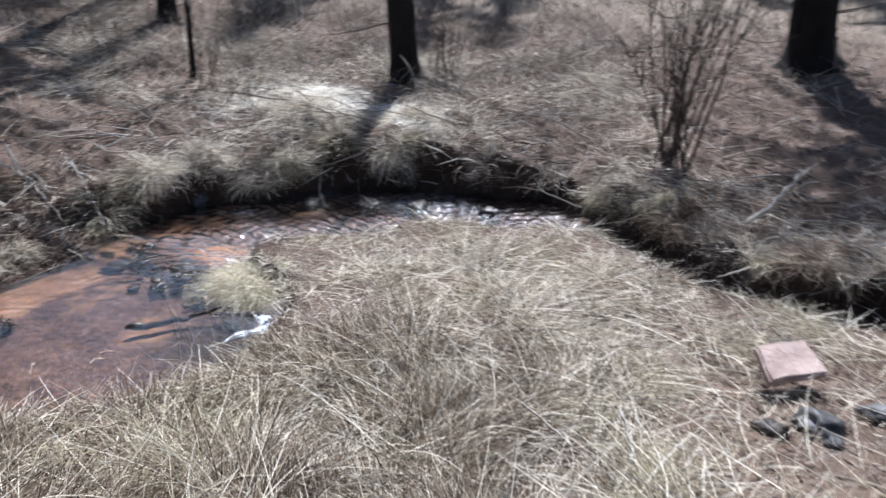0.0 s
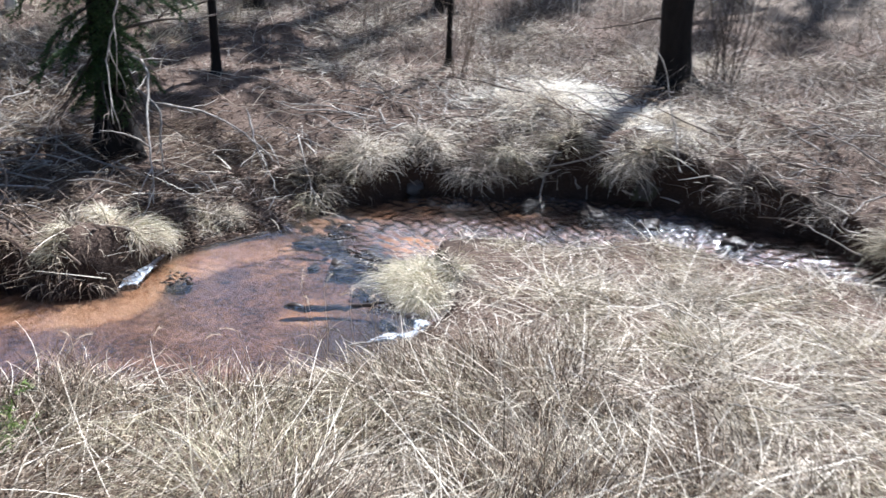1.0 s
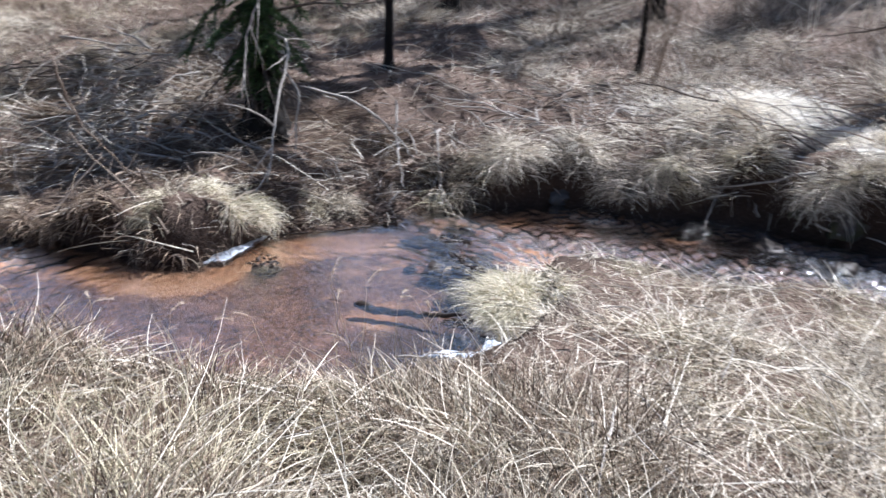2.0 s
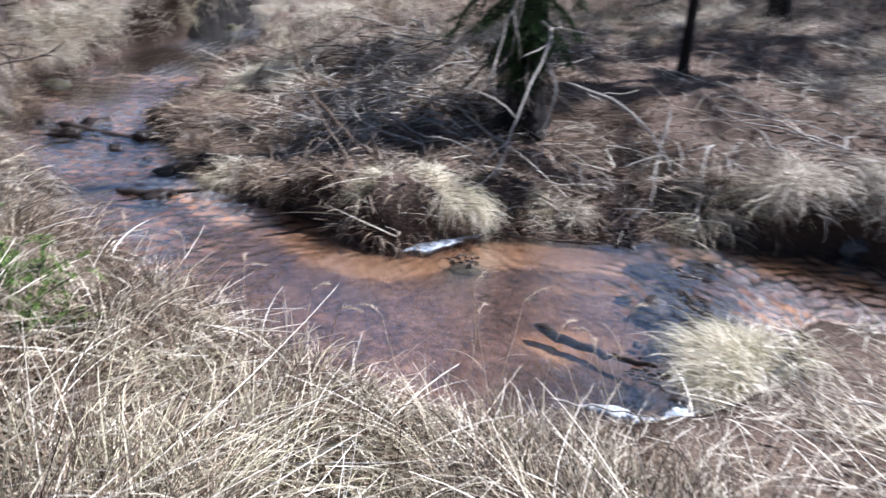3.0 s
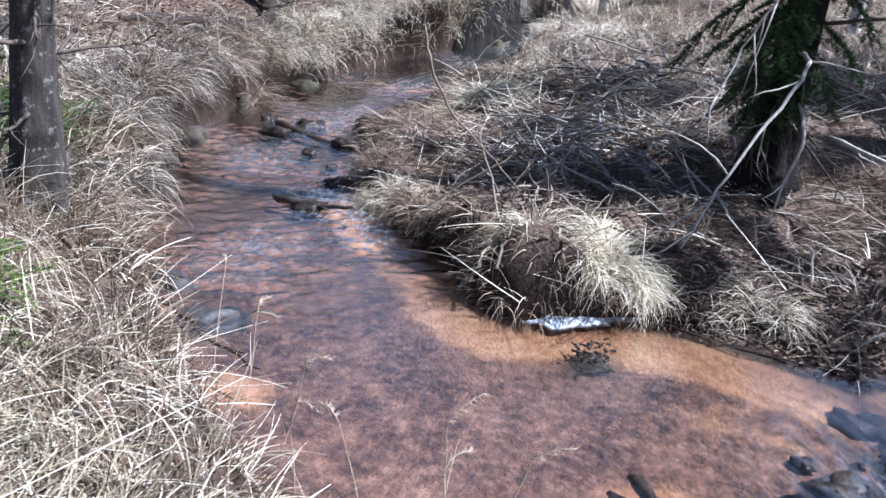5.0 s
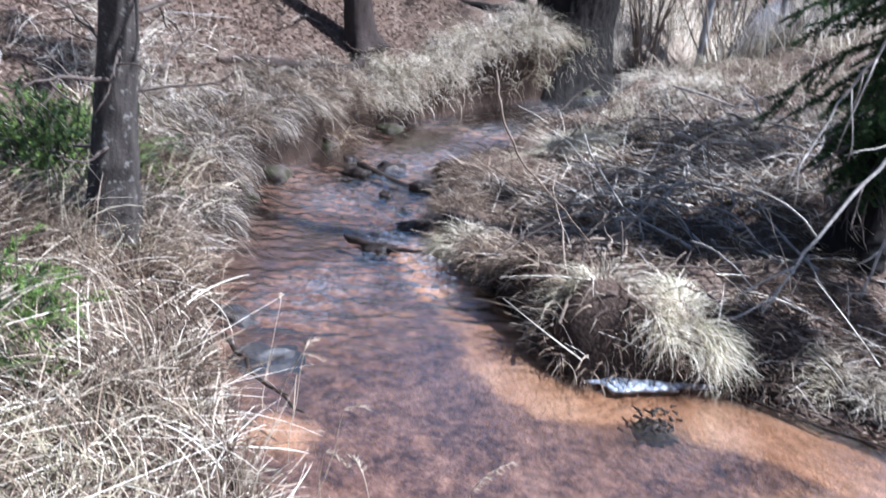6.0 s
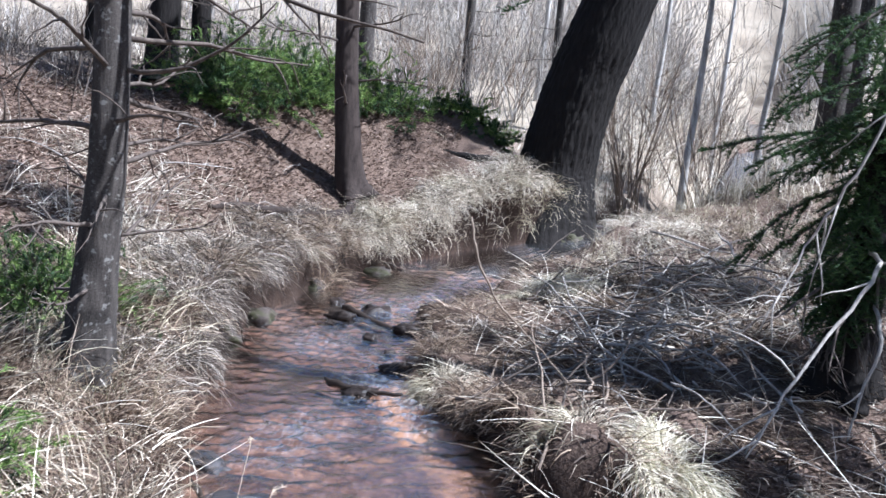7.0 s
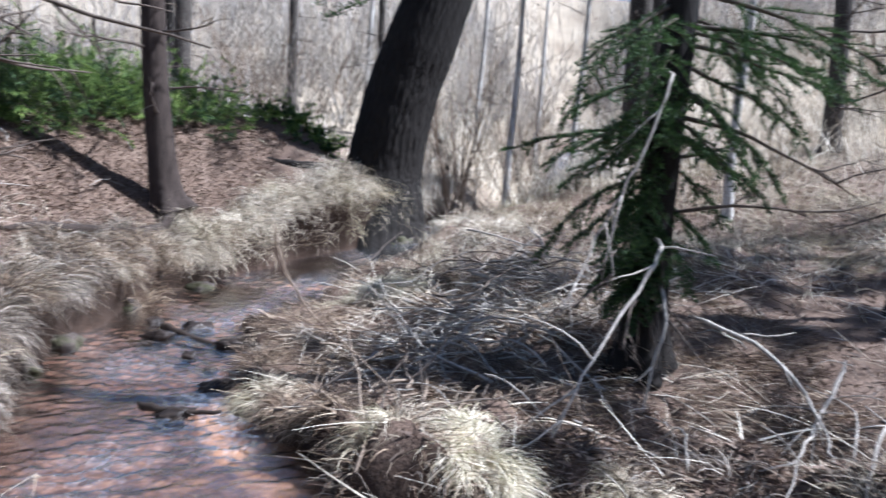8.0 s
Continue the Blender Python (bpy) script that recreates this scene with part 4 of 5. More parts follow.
tagged(put("leaf_litter", mesh_np("leaf_litter", v, q, smooth=False), LITTER), "brown fallen leaves and needles on the ground", "litter", kind="stuff")


x, y, z, d, ns, gx, gy = scatter(60000, -12.5, -4.5, -4, 1.2, lambda x, y, d, n: (~n) * (d > .3))
n = len(x)
v, q, t = blades(np.stack([x, y, z + .004], -1), rng.uniform(.03, .08, n), rng.uniform(.008, .025, n), rng.uniform(1.0, 1.6, n), rng.uniform(0, 6.28, n), rng.uniform(-.6, .6, n), 1)
tagged(put("leaf_litter", mesh_np("leaf_litter", v, q, smooth=False), LITTER), "reddish needle carpet on the mound", "litter", kind="stuff")
# straw whitened in two patches, painting sunlit ground on the far bank
sward("dry_grass", "dry straw whitened in patches as sunlit ground", SUNLIT_STRAW,
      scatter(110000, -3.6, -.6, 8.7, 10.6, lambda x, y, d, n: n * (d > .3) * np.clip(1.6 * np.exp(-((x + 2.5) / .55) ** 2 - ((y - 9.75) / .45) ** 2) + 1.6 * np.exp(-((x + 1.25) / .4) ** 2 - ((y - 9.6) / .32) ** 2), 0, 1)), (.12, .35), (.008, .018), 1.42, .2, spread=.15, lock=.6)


x, y, z, d, ns, gx, gy = scatter(16000, -4.9, -3.1, 4.8, 6.8, lambda x, y, d, n: n * np.exp(-((x + 3.9) ** 2 + (y - 5.75) ** 2) / .5))
n = len(x)
v, q, t = blades(np.stack([x, y, z + .006], -1), rng.uniform(.03, .08, n), rng.uniform(.01, .03, n), rng.uniform(1.0, 1.6, n), rng.uniform(0, 6.28, n), rng.uniform(-.6, .6, n), 1)
tagged(put("leaf_litter", mesh_np("leaf_litter", v, q, smooth=False), LITTER), "red-brown fallen leaves sloping to the sand bar", "litter", kind="stuff")


def tussock(x, y, n, ln, r, mat, label, lift=0.0):
    """A mop of grass: locks that rise from a hummock, arch outwards and hang."""
    t = thing("grass_tussock", (x, y, floor_at(x, y)), label, "grass tussock", "tussocks at the water")
    locks = 10
    for k in range(locks):
        m = n // locks
        la, lr = 2 * np.pi * (k + rng.uniform(-.3, .3)) * .618, r * math.sqrt((k + .3) / locks)
        bx, by = x + lr * math.cos(la) + rng.normal(size=m) * r * .2, y + lr * math.sin(la) + rng.normal(size=m) * r * .2
        z, d, _, _, gx, gy = land(bx, by)
        bx, by = lip(bx, by, d, gx, gy)
        ok = z > t.location.z - .16
        bx, by, z, d, gx, gy = bx[ok], by[ok], z[ok], d[ok], gx[ok], gy[ok]
        m = len(z)
        if not m:
            continue
        rr = np.hypot(bx - x, by - y)
        dome = .25 * r * np.clip(1 - (rr / (1.3 * r)) ** 2, 0, 1)
        # outwards, and towards the water near the brink
        wet = .8 * np.exp(-np.clip(d, 0, 9) / .2)
        az = np.arctan2(math.sin(la) + wet * gy, math.cos(la) + wet * gx) + rng.normal(size=m) * .75
        le = np.abs(.45 + .75 * np.clip(rr / r, 0, 1.2) + rng.normal(size=m) * .22)
        v, q, _t = blades(np.stack([bx - x, by - y, z + lift + dome - t.location.z], -1), rng.uniform(*ln, m) * rng.uniform(.5, 1.15, m), rng.uniform(.003, .0075, m), le, az, rng.uniform(1.3, 2.6, m), 5, .3)
        put("grass_lock", mesh_np("grass_lock", v, q, smooth=False), mat, t)
    return t


tussock(-4.06, 4.6, 2200, (.12, .3), .22, STRAW_GREEN, "pale drooping tussock above a strip of ice")
tussock(-3.95, 5.45, 800, (.14, .28), .18, STRAW, "pale tussock at the sand bar")
tussock(-1.75, 5.45, 3200, (.14, .3), .36, STRAW_GREEN, "greening tussock at the tip of the hump")
tussock(-4.5, 3.65, 600, (.15, .35), .22, STRAW_BROWN, "brown tussock on the far brink")
tussock(-4.05, 4.15, 400, (.14, .3), .15, STRAW, "straw-coloured tuft over the dark brink")
tussock(-4.85, 3.4, 500, (.15, .32), .18, STRAW_BROWN, "brown tuft over the dark brink")
tussock(-4.0, 6.0, 160, (.14, .3), .18, STRAW_DARK, "grey-brown tuft over the dark brink")
tussock(-3.95, 5.35, 160, (.14, .28), .15, STRAW_DARK, "grey-brown tuft over the dark brink")
tussock(-5.25, 3.1, 800, (.15, .32), .18, STRAW, "straw-coloured tussock on the far brink")
for k in range(22):
    q = LINE[int(rng.uniform(.56, .80) * len(LINE))]
    for off in np.arange(.3, 2.2, .06):
        a = rng.normal(1.9, .25)
        x, y = q[0] + off * math.cos(a), q[1] + off * math.sin(a)
        dd = land([x], [y])[1][0]
        if .08 < dd < .3 and land([x], [y])[3][0]:
            tussock(x, y, 520, (.18, .42), .16, (STRAW, STRAW_DARK, STRAW_PALE)[k % 3], ("straw-coloured tuft hanging over the brink", "grey-brown tuft hanging over the brink", "pale tuft hanging over the brink")[k % 3])
            break
for k in range(9):
    q = LINE[np.argmin(np.hypot(LINE[:, 0] - 1.4 - .33 * k, LINE[:, 1] - 7.6 + .24 * k))]
    for off in np.arange(.2, 1.5, .05):
        x, y = q[0] + off * .6, q[1] + off * .8
        if land([x], [y])[1][0] > (.08, .3, .18)[k % 3]:
            tussock(x, y, 700, (.2, .45), .2, (STRAW_DARK, STRAW, STRAW_BROWN)[k % 3], ("grey-brown tuft hanging over the brink", "straw-coloured tuft hanging over the brink", "brown tuft hanging over the brink")[k % 3])
            break
# pale tufts add to the painted sunlight there
tussock(-2.4, 9.0, 1300, (.2, .4), .4, STRAW_PALE, "grass tuft coloured pale as sunlit on the far bank")
tussock(-1.25, 9.45, 1300, (.2, .4), .4, STRAW_PALE, "grass tuft coloured pale as sunlit on the far bank")
tussock(-8.8, .75, 500, (.25, .55), .3, STRAW, "straw-coloured tussock hanging over the brook")
tussock(-8.0, .75, 500, (.25, .55), .3, STRAW_BROWN, "brown tussock hanging over the brook")
tussock(-11.4, 1.75, 500, (.3, .6), .3, STRAW_PALE, "bleached tussock below the leaning trunk")
tussock(-11.6, 2.15, 500, (.3, .6), .25, STRAW_PALE, "bleached tussock below the leaning trunk")
tussock(-10.9, 1.6, 500, (.3, .6), .25, STRAW, "straw-coloured tussock hanging over the brook")
tussock(-9.8, 1.2, 500, (.25, .5), .3, STRAW_PALE, "bleached tussock hanging over the brook")

for k in range(17):
    q = LINE[np.argmin(np.abs(LINE[:, 0] + 3.3 + .45 * k))]
    for off in np.arange(.3, 2.2, .05):
        x, y = q[0] + rng.normal() * .06, q[1] - off
        if land([x], [y])[1][0] > (.13 if k % 2 else .27):
            tussock(x, y, 900, (.2, .42), .2, (STRAW if k > 8 else STRAW_DARK, STRAW_DARK, STRAW_BROWN)[k % 3], ("dry tussock arching over the brook's bank", "grey-brown tussock arching over the brook's bank", "brown tussock arching over the brook's bank")[k % 3])
            break
for x, y in ((-6.0, .68), (-6.9, .5), (-8.4, .45), (-9.3, .95), (-10.2, 1.3), (-11.0, 1.6), (-4.3, 1.4), (-5.0, 1.05)):
    tussock(x, y, 900, (.25, .5), .18, STRAW if x < -9 else STRAW_DARK, "long-bladed dry tussock overhanging the brook")
tussock(-12.05, 2.3, 900, (.3, .6), .25, STRAW, "straw-coloured tussock below the leaning trunk")
tussock(-11.75, 2.1, 900, (.3, .6), .25, STRAW_DARK, "grey-brown tussock below the leaning trunk")
tussock(-12.1, 2.75, 700, (.2, .4), .2, STRAW_BROWN, "brown tussock at the leaning trunk's foot")
tussock(-8.15, 3.54, 1300, (.14, .3), .35, STRAW_GREEN, "pale yellowish grass hummock above the brook")
tussock(-7.7, 3.35, 500, (.1, .2), .3, STRAW, "pale hummock of fallen grass above the brook")
tussock(-6.4, 3.0, 500, (.1, .22), .22, STRAW_DARK, "grey-brown tussock at the point's corner")
tussock(-5.9, 2.9, 600, (.14, .3), .2, STRAW_BROWN, "brown tussock at the point's corner")


# ---- shrubs and low evergreens ----
def shrub(x, y, stems, tall, label, mat=TWIG_DARK, spread=0.35, r=0.012):
    t = thing("bare_shrub", foot(x, y, .03), label, "shrub", "bare shrubs")
    for k in range(stems):
        a = rng.uniform(0, 2 * np.pi)
        s = wander((rng.normal() * .1, rng.normal() * .1, 0), (math.cos(a) * spread, math.sin(a) * spread, 1), tall * rng.uniform(.6, 1.1), 10, 0.07, -0.02)
        out = [tube(s, np.linspace(r * rng.uniform(.7, 1.3), r * .2, len(s)), 5)]
        for j in range(3, 10):
            for _ in range(2):
                if rng.random() < .7:
                    d = s[j] - s[j - 1]
                    d = d / np.linalg.norm(d) + rng.normal(size=3) * .55
                    b2 = wander(s[j], d, tall * rng.uniform(.1, .3), 4, .15)
                    out.append(tube(b2, np.linspace(r * .4, r * .12, len(b2)), 3))
        put("stem", mesh_np("stem", *joined(out)), mat, t)
    return t


shrub(-14.2, 3.85, 14, 3.2, "tall bare alder shrub with many stems by the brook", TWIG_BROWN, .3, .022)
shrub(-15.5, 5.2, 12, 3.0, "tall bare alder shrub with many stems by the brook", TWIG_BROWN, .4, .018)
shrub(2.1, 8.75, 18, 2.7, "bare dark shrub of upright stems on the far bank", TWIG_DARK, .22, .018)
shrub(-.95, 11.9, 10, 2.2, "bare dark shrub beside the spruce trunk", TWIG_DARK, .2, .012)
shrub(-4.2, 10.3, 7, 1.6, "thin bare bush in the litter", TWIG_BROWN, .2, .009)
for x, y in ((-5.0, 8.6), (-3.2, 9.4), (-.4, 9.6), (.9, 9.3), (-7.6, 9.6), (-5.4, 12), (-2.6, 12.4), (1.6, 10.6), (-8.6, 7.4), (3.0, 9.0)):
    shrub(x, y, 6, rng.uniform(.5, 1.0), "low scrubby bush of bare brown twigs", TWIG_BROWN, .6, .005)
shrub(-6.0, 10.8, 7, 1.6, "thin bare bush in the litter", TWIG_BROWN, .3, .009)
for x, y, r, h, lean in ((-10.5, 7.8, .055, 7, .1), (-15.5, 4.9, .07, 8, -.2), (-16.5, 6.3, .06, 8, .2), (-19, 8, .09, 9, 0), (-18.4, 2.6, .06, 8, .1), (-21.5, 4.1, .07, 8, 0), (-24, .5, .08, 9, .2), (-23, 9.5, .07, 8, 0), (-26, 6, .09, 9, 0), (-17, 9.8, .05, 7, .1), (-28, 2.5, .09, 9, 0)):
    t = thing("birch_tree", foot(x, y), "slender white-barked bare birch stem in dry grass", "tree", "bare birches")
    put("trunk", mesh_np("trunk", *trunk_mesh([(0, 0, 0), (lean * .2, 0, 1.2), (lean, .1, 3), (lean, .2, h)], [r * 1.4, r, r * .85, .01], 16, 0, .3)), BIRCH, t)
    for z in np.linspace(2.4, h * .9, 10):
        a = rng.uniform(0, 6.28)
        put("branch", mesh_np("branch", *dead_branch((lean * min(z / 3, 1), .05, z), (math.cos(a), math.sin(a), .7), 1.2, .010)), TWIG_BROWN, t)
proto = shrub(-19, 5.5, 12, 3.0, "leafless thicket bush at the meadow's edge", TWIG_BROWN, .5, .016)
proto2 = shrub(-22, 1.5, 12, 3.4, "leafless thicket bush at the meadow's edge", TWIG_PALE, .4, .016)
for k in range(190):
    a = rng.uniform(radians(85), radians(205))
    d = rng.uniform(15, 40)
    x, y = -2 + d * math.cos(a), 4 + d * math.sin(a)
    if float(land([x], [y])[1][0]) > .5 and not (-24 < x < -8 and 7.5 < y < 18 and k % 5):
        copy_thing((proto, proto2)[k % 2], pose(*foot(x, y, .05), 0, 0, rng.uniform(0, 360)))


def evergreen_bush(x, y, rx, ry, tall, label, mat, count, size=.09):
    """A low bush: short stems with sprays of needles, ragged and open."""
    t = thing("juniper_bush", foot(x, y, .02), label, "bush", "low evergreens")
    wood, leaf = [], []
    for k in range(count):
        # an arching plume with side sprigs, all set with short needles
        a, rr = rng.uniform(0, 2 * np.pi), math.sqrt(rng.random())
        bx, by = rx * rr * math.cos(a), ry * rr * math.sin(a)
        bz = floor_at(x + bx, y + by) - t.location.z
        h = tall * rng.uniform(.5, 1.3)
        s = wander((bx * .75, by * .75, bz), (bx / rx * .8 + rng.normal() * .5, by / ry * .8 + rng.normal() * .5, .75), h, 7, .16, .08)
        wood.append(tube(s, np.linspace(.008, .002, len(s)), 3))
        lines = [s[3:]]
        for q in range(2, 8):
            d = s[q] - s[q - 1]
            lines.append(wander(s[q], d / np.linalg.norm(d) + rng.normal(size=3) * .7, h * rng.uniform(.12, .3), 3, .2, .1))
        for ln in lines:
            m = 44
            tt = rng.uniform(0, 1, m) * (len(ln) - 1)
            u = np.minimum(tt.astype(int), len(ln) - 2)
            p = ln[u] + (ln[u + 1] - ln[u]) * (tt - u)[:, None]
            dv = ln[u + 1] - ln[u]
            leaf.append(blades(p, rng.uniform(.4, .8, m) * size * .8, np.full(m, size * .085), np.arccos(np.clip(dv[:, 2] / (np.linalg.norm(dv, axis=1) + 1e-6), -1, 1)) + rng.normal(size=m) * .5, np.arctan2(dv[:, 1], dv[:, 0]) + rng.normal(size=m) * .6, np.zeros(m), 1))
    put("branchwork", mesh_np("branchwork", *joined(wood)), TWIG_DARK, t)
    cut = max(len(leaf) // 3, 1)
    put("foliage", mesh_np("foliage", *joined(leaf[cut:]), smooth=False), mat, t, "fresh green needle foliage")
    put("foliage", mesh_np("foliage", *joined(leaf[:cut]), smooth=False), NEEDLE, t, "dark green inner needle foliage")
    return t


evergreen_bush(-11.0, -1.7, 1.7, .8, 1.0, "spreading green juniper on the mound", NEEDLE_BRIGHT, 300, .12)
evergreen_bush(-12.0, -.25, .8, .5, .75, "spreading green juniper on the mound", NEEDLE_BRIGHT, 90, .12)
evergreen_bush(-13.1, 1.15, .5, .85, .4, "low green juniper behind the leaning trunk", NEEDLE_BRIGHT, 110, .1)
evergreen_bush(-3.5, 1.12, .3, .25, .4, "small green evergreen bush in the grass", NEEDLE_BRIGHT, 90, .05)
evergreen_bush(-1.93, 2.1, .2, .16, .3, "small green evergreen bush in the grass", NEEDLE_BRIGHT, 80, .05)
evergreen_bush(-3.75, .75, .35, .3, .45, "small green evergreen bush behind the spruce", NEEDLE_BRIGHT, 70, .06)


# ---- the wood round about ----
def wood_tree(x, y, h, label):
    return conifer("spruce_tree", foot(x, y), [(0, 0, 0), (.02, 0, .5), (.05, .03, 2), (0, 0, h * .5), (0, 0, h)], [.26, .2, .17, .13, .02],
                   label, BARK_DARK, "trees of the wood", .04, .5, dead=[(rng.uniform(1, 4), rng.uniform(0, 360), 1.1, -.1) for _ in range(8)], crown=(h * .28, h, 2.4, 80))


protos = [wood_tree(-24, -6, 14, "tall spruce with dead lower limbs in the wood"), wood_tree(-9, 24, 16, "tall spruce with dead lower limbs in the wood"), wood_tree(9, 20, 12, "tall spruce with dead lower limbs in the wood")]
for k in range(120):
    a = rng.uniform(0, 2 * np.pi)
    d = rng.uniform(19, 34) if k < 90 else rng.uniform(30, 70)
    x, y = -3 + d * math.cos(a), 4 + d * math.sin(a)
    if float(land([x], [y])[1][0]) > 2.0 and not (-26 < x < -8 and 6 < y < 25) and not (-7 < x < 6 and 5 < y < 21) and not (radians(135) < a < radians(225)):
        small = copy_thing(protos[k % 3], pose(*foot(x, y), 0, 0, rng.uniform(0, 360)))
        small.scale = (.8,) * 3


# ---- fallen wood ----
def twig(points, r, label, mat=TWIG_PALE, forks=2, name="fallen_branch"):
    """A fallen branch along a few points, with side shoots."""
    P = spline(np.asarray(points, float), 5)
    P = P + rng.normal(size=P.shape) * min(r * .5, .006)
    rad = np.linspace(r, r * .35, len(P))
    rad[0] *= .35
    out = [tube(P, rad, 6)]
    ln = np.linalg.norm(P[-1] - P[0])
    for _ in range(forks):
        k = rng.integers(2, len(P) - 1)
        d = P[k] - P[k - 1]
        d = d / (np.linalg.norm(d) + 1e-6) + rng.normal(size=3) * .5
        b2 = wander(P[k], d, ln * rng.uniform(.12, .3), 4, .15, .02)
        out.append(tube(b2, np.linspace(r * .5, r * .2, len(b2)), 4))
    return tagged(put(name, mesh_np(name, *joined(out)), mat), label, "branch", "fallen branches")


def on(x, y, up=0.0):
    return (x, y, floor_at(x, y) + up)


# pale broken limbs round the foot of the spruce on the point
twig([(-5.5, 5.75, 2.6), (-5.1, 5.72, 2.45), (-4.95, 5.5, 1.9), (-4.87, 5.28, 1.43), (-4.6, 5.05, .95)], .013, "long pale bent limb hanging from the spruce", forks=5)
twig([(-5.45, 5.75, 1.42), (-4.9, 5.68, 1.34), (-4.6, 5.4, .95), (-4.28, 5.13, .59), (-4.15, 5.0, .34)], .016, "pale barkless limb propped on the ground", forks=6)
twig([(-5.35, 5.8, 1.1), (-4.9, 5.75, .95), (-4.8, 5.65, .55), (-4.75, 5.6, .3)], .014, "thin pale drooping limb by the spruce foot")
twig([(-5.3, 6.0, .9), (-4.9, 6.4, .75), (-4.4, 6.55, .45), (-4.1, 6.5, .3)], .016, "pale forked limb sloping to the litter", forks=4)
twig([on(-4.9, 6.9, .35), on(-4.5, 6.6, .3), on(-4.15, 6.35, .15), on(-3.8, 6.15, .12)], .013, "pale forked branch on the litter", forks=5)
twig([on(-4.2, 6.9, .3), on(-3.95, 6.65, .15), on(-3.65, 6.45, .12), on(-3.45, 6.3, .1)], .012, "pale forked branch at the water's edge", forks=5)
twig([on(-4.7, 4.6, .22), on(-4.45, 4.75, .2), on(-4.2, 4.95, .2)], .009, "straight pale stick lying on the tussock", forks=0)
# the long bent switch over the point
twig([(-3.9, 3.46, 1.46), (-3.95, 3.52, 1.2), (-4.1, 3.65, .95), (-4.3, 3.86, .7), (-4.55, 4.1, .4)], .009, "long thin bent switch leaning over the water", TWIG_BROWN, 1)
twig([on(-5.3, 3.6, .1), (-5.4, 4.0, .75), (-5.6, 4.6, .95)], .008, "thin pale switch across the brush", TWIG_BROWN, 1)
twig([(-1.58, 4.36, .03), (-1.46, 4.52, .04), (-1.32, 4.7, .06)], .009, "straight pale stick at the froth's edge", TWIG_PALE, 0)
# over the far brink
twig([on(-3.3, 7.75, .3), (-3.0, 7.6, .16), (-2.5, 7.75, .3), (-2.0, 8.2, .42)], .009, "thin arched branch above the far water's edge", TWIG_BROWN, 1)
twig([on(-1.9, 8.75, .3), (-1.75, 8.5, .25), (-1.55, 8.2, .05)], .012, "pale root hanging down the far bank", TWIG_PALE, 2)
twig([on(-.6, 8.9, .2), on(-.3, 8.75, .15), on(.1, 8.75, .2), on(.5, 8.8, .2)], .010, "grey stick on the far bank", TWIG_BROWN, 2)
twig([on(2.6, 7.0, .2), on(2.9, 7.3, .25), on(3.2, 7.7, .3), on(3.5, 8.1, .3)], .022, "pale weathered branch on the far bank", TWIG_PALE, 4)
twig([on(1.25, 8.2, .25), (1.35, 8.0, .4), (1.5, 7.9, .5)], .02, "pale broken stub on the far bank", TWIG_PALE, 0)
# on the hump
twig([on(-.3, 4.6, .12), on(-.1, 4.25, .14), on(.14, 3.9, .1)], .008, "thin pale stick on the matted grass", TWIG_PALE, 0)
twig([on(.65, 3.75, .12), on(.85, 3.55, .1), on(1.0, 3.35, .1), on(1.2, 3.1, .08)], .009, "pale forked stick on the matted grass", TWIG_PALE, 3)
twig([on(1.24, 3.7, .2), on(1.27, 3.5, .12), on(1.28, 3.3, .08)], .011, "short pale stick on the matted grass", TWIG_PALE, 0)
for k in range(26):
    x, y = rng.uniform(-1.3, 1.8), rng.uniform(3.0, 7.0)
    if float(land([x], [y])[1][0]) > .25:
        a, ln = rng.uniform(0, 6.28), rng.uniform(.2, .6)
        twig([on(x, y, .1), on(x + ln * .5 * math.cos(a), y + ln * .5 * math.sin(a), .14), on(x + ln * math.cos(a + .2), y + ln * math.sin(a + .2), .08)], .0045, "thin dry stalk on the matted grass", TWIG_PALE, 0, "dry_stalk")
# strewn over the far side
for k in range(260):
    x, y = rng.uniform(-9.5, 3.5), (rng.uniform(3.2, 14) if k % 2 else rng.uniform(4, 10))
    if land([x], [y])[1][0] > .15 and land([x], [y])[3][0]:
        a, ln = rng.uniform(0, 6.28), rng.uniform(.25, 1.0)
        up = rng.uniform(.02, .22)
        twig([on(x, y, .03), on(x + ln * .5 * math.cos(a), y + ln * .5 * math.sin(a), up), on(x + ln * math.cos(a + .3), y + ln * math.sin(a + .3), .05)],
             rng.uniform(.003, .009), ("weathered pale twig on the litter", "brown twig on the litter")[k % 2], (TWIG_PALE, TWIG_BROWN)[k % 2], rng.integers(0, 4))
# left mound
for k in range(30):
    x, y = rng.uniform(-10.5, -4), rng.uniform(-2, .6)
    if float(land([x], [y])[1][0]) > .3:
        a, ln = rng.uniform(0, 6.28), rng.uniform(.3, .9)
        twig([on(x, y, .03), on(x + ln * .5 * math.cos(a), y + ln * .5 * math.sin(a), .08), on(x + ln * math.cos(a + .3), y + ln * math.sin(a + .3), .04)], rng.uniform(.004, .01), "pale twig on the needle carpet", TWIG_PALE, 2)


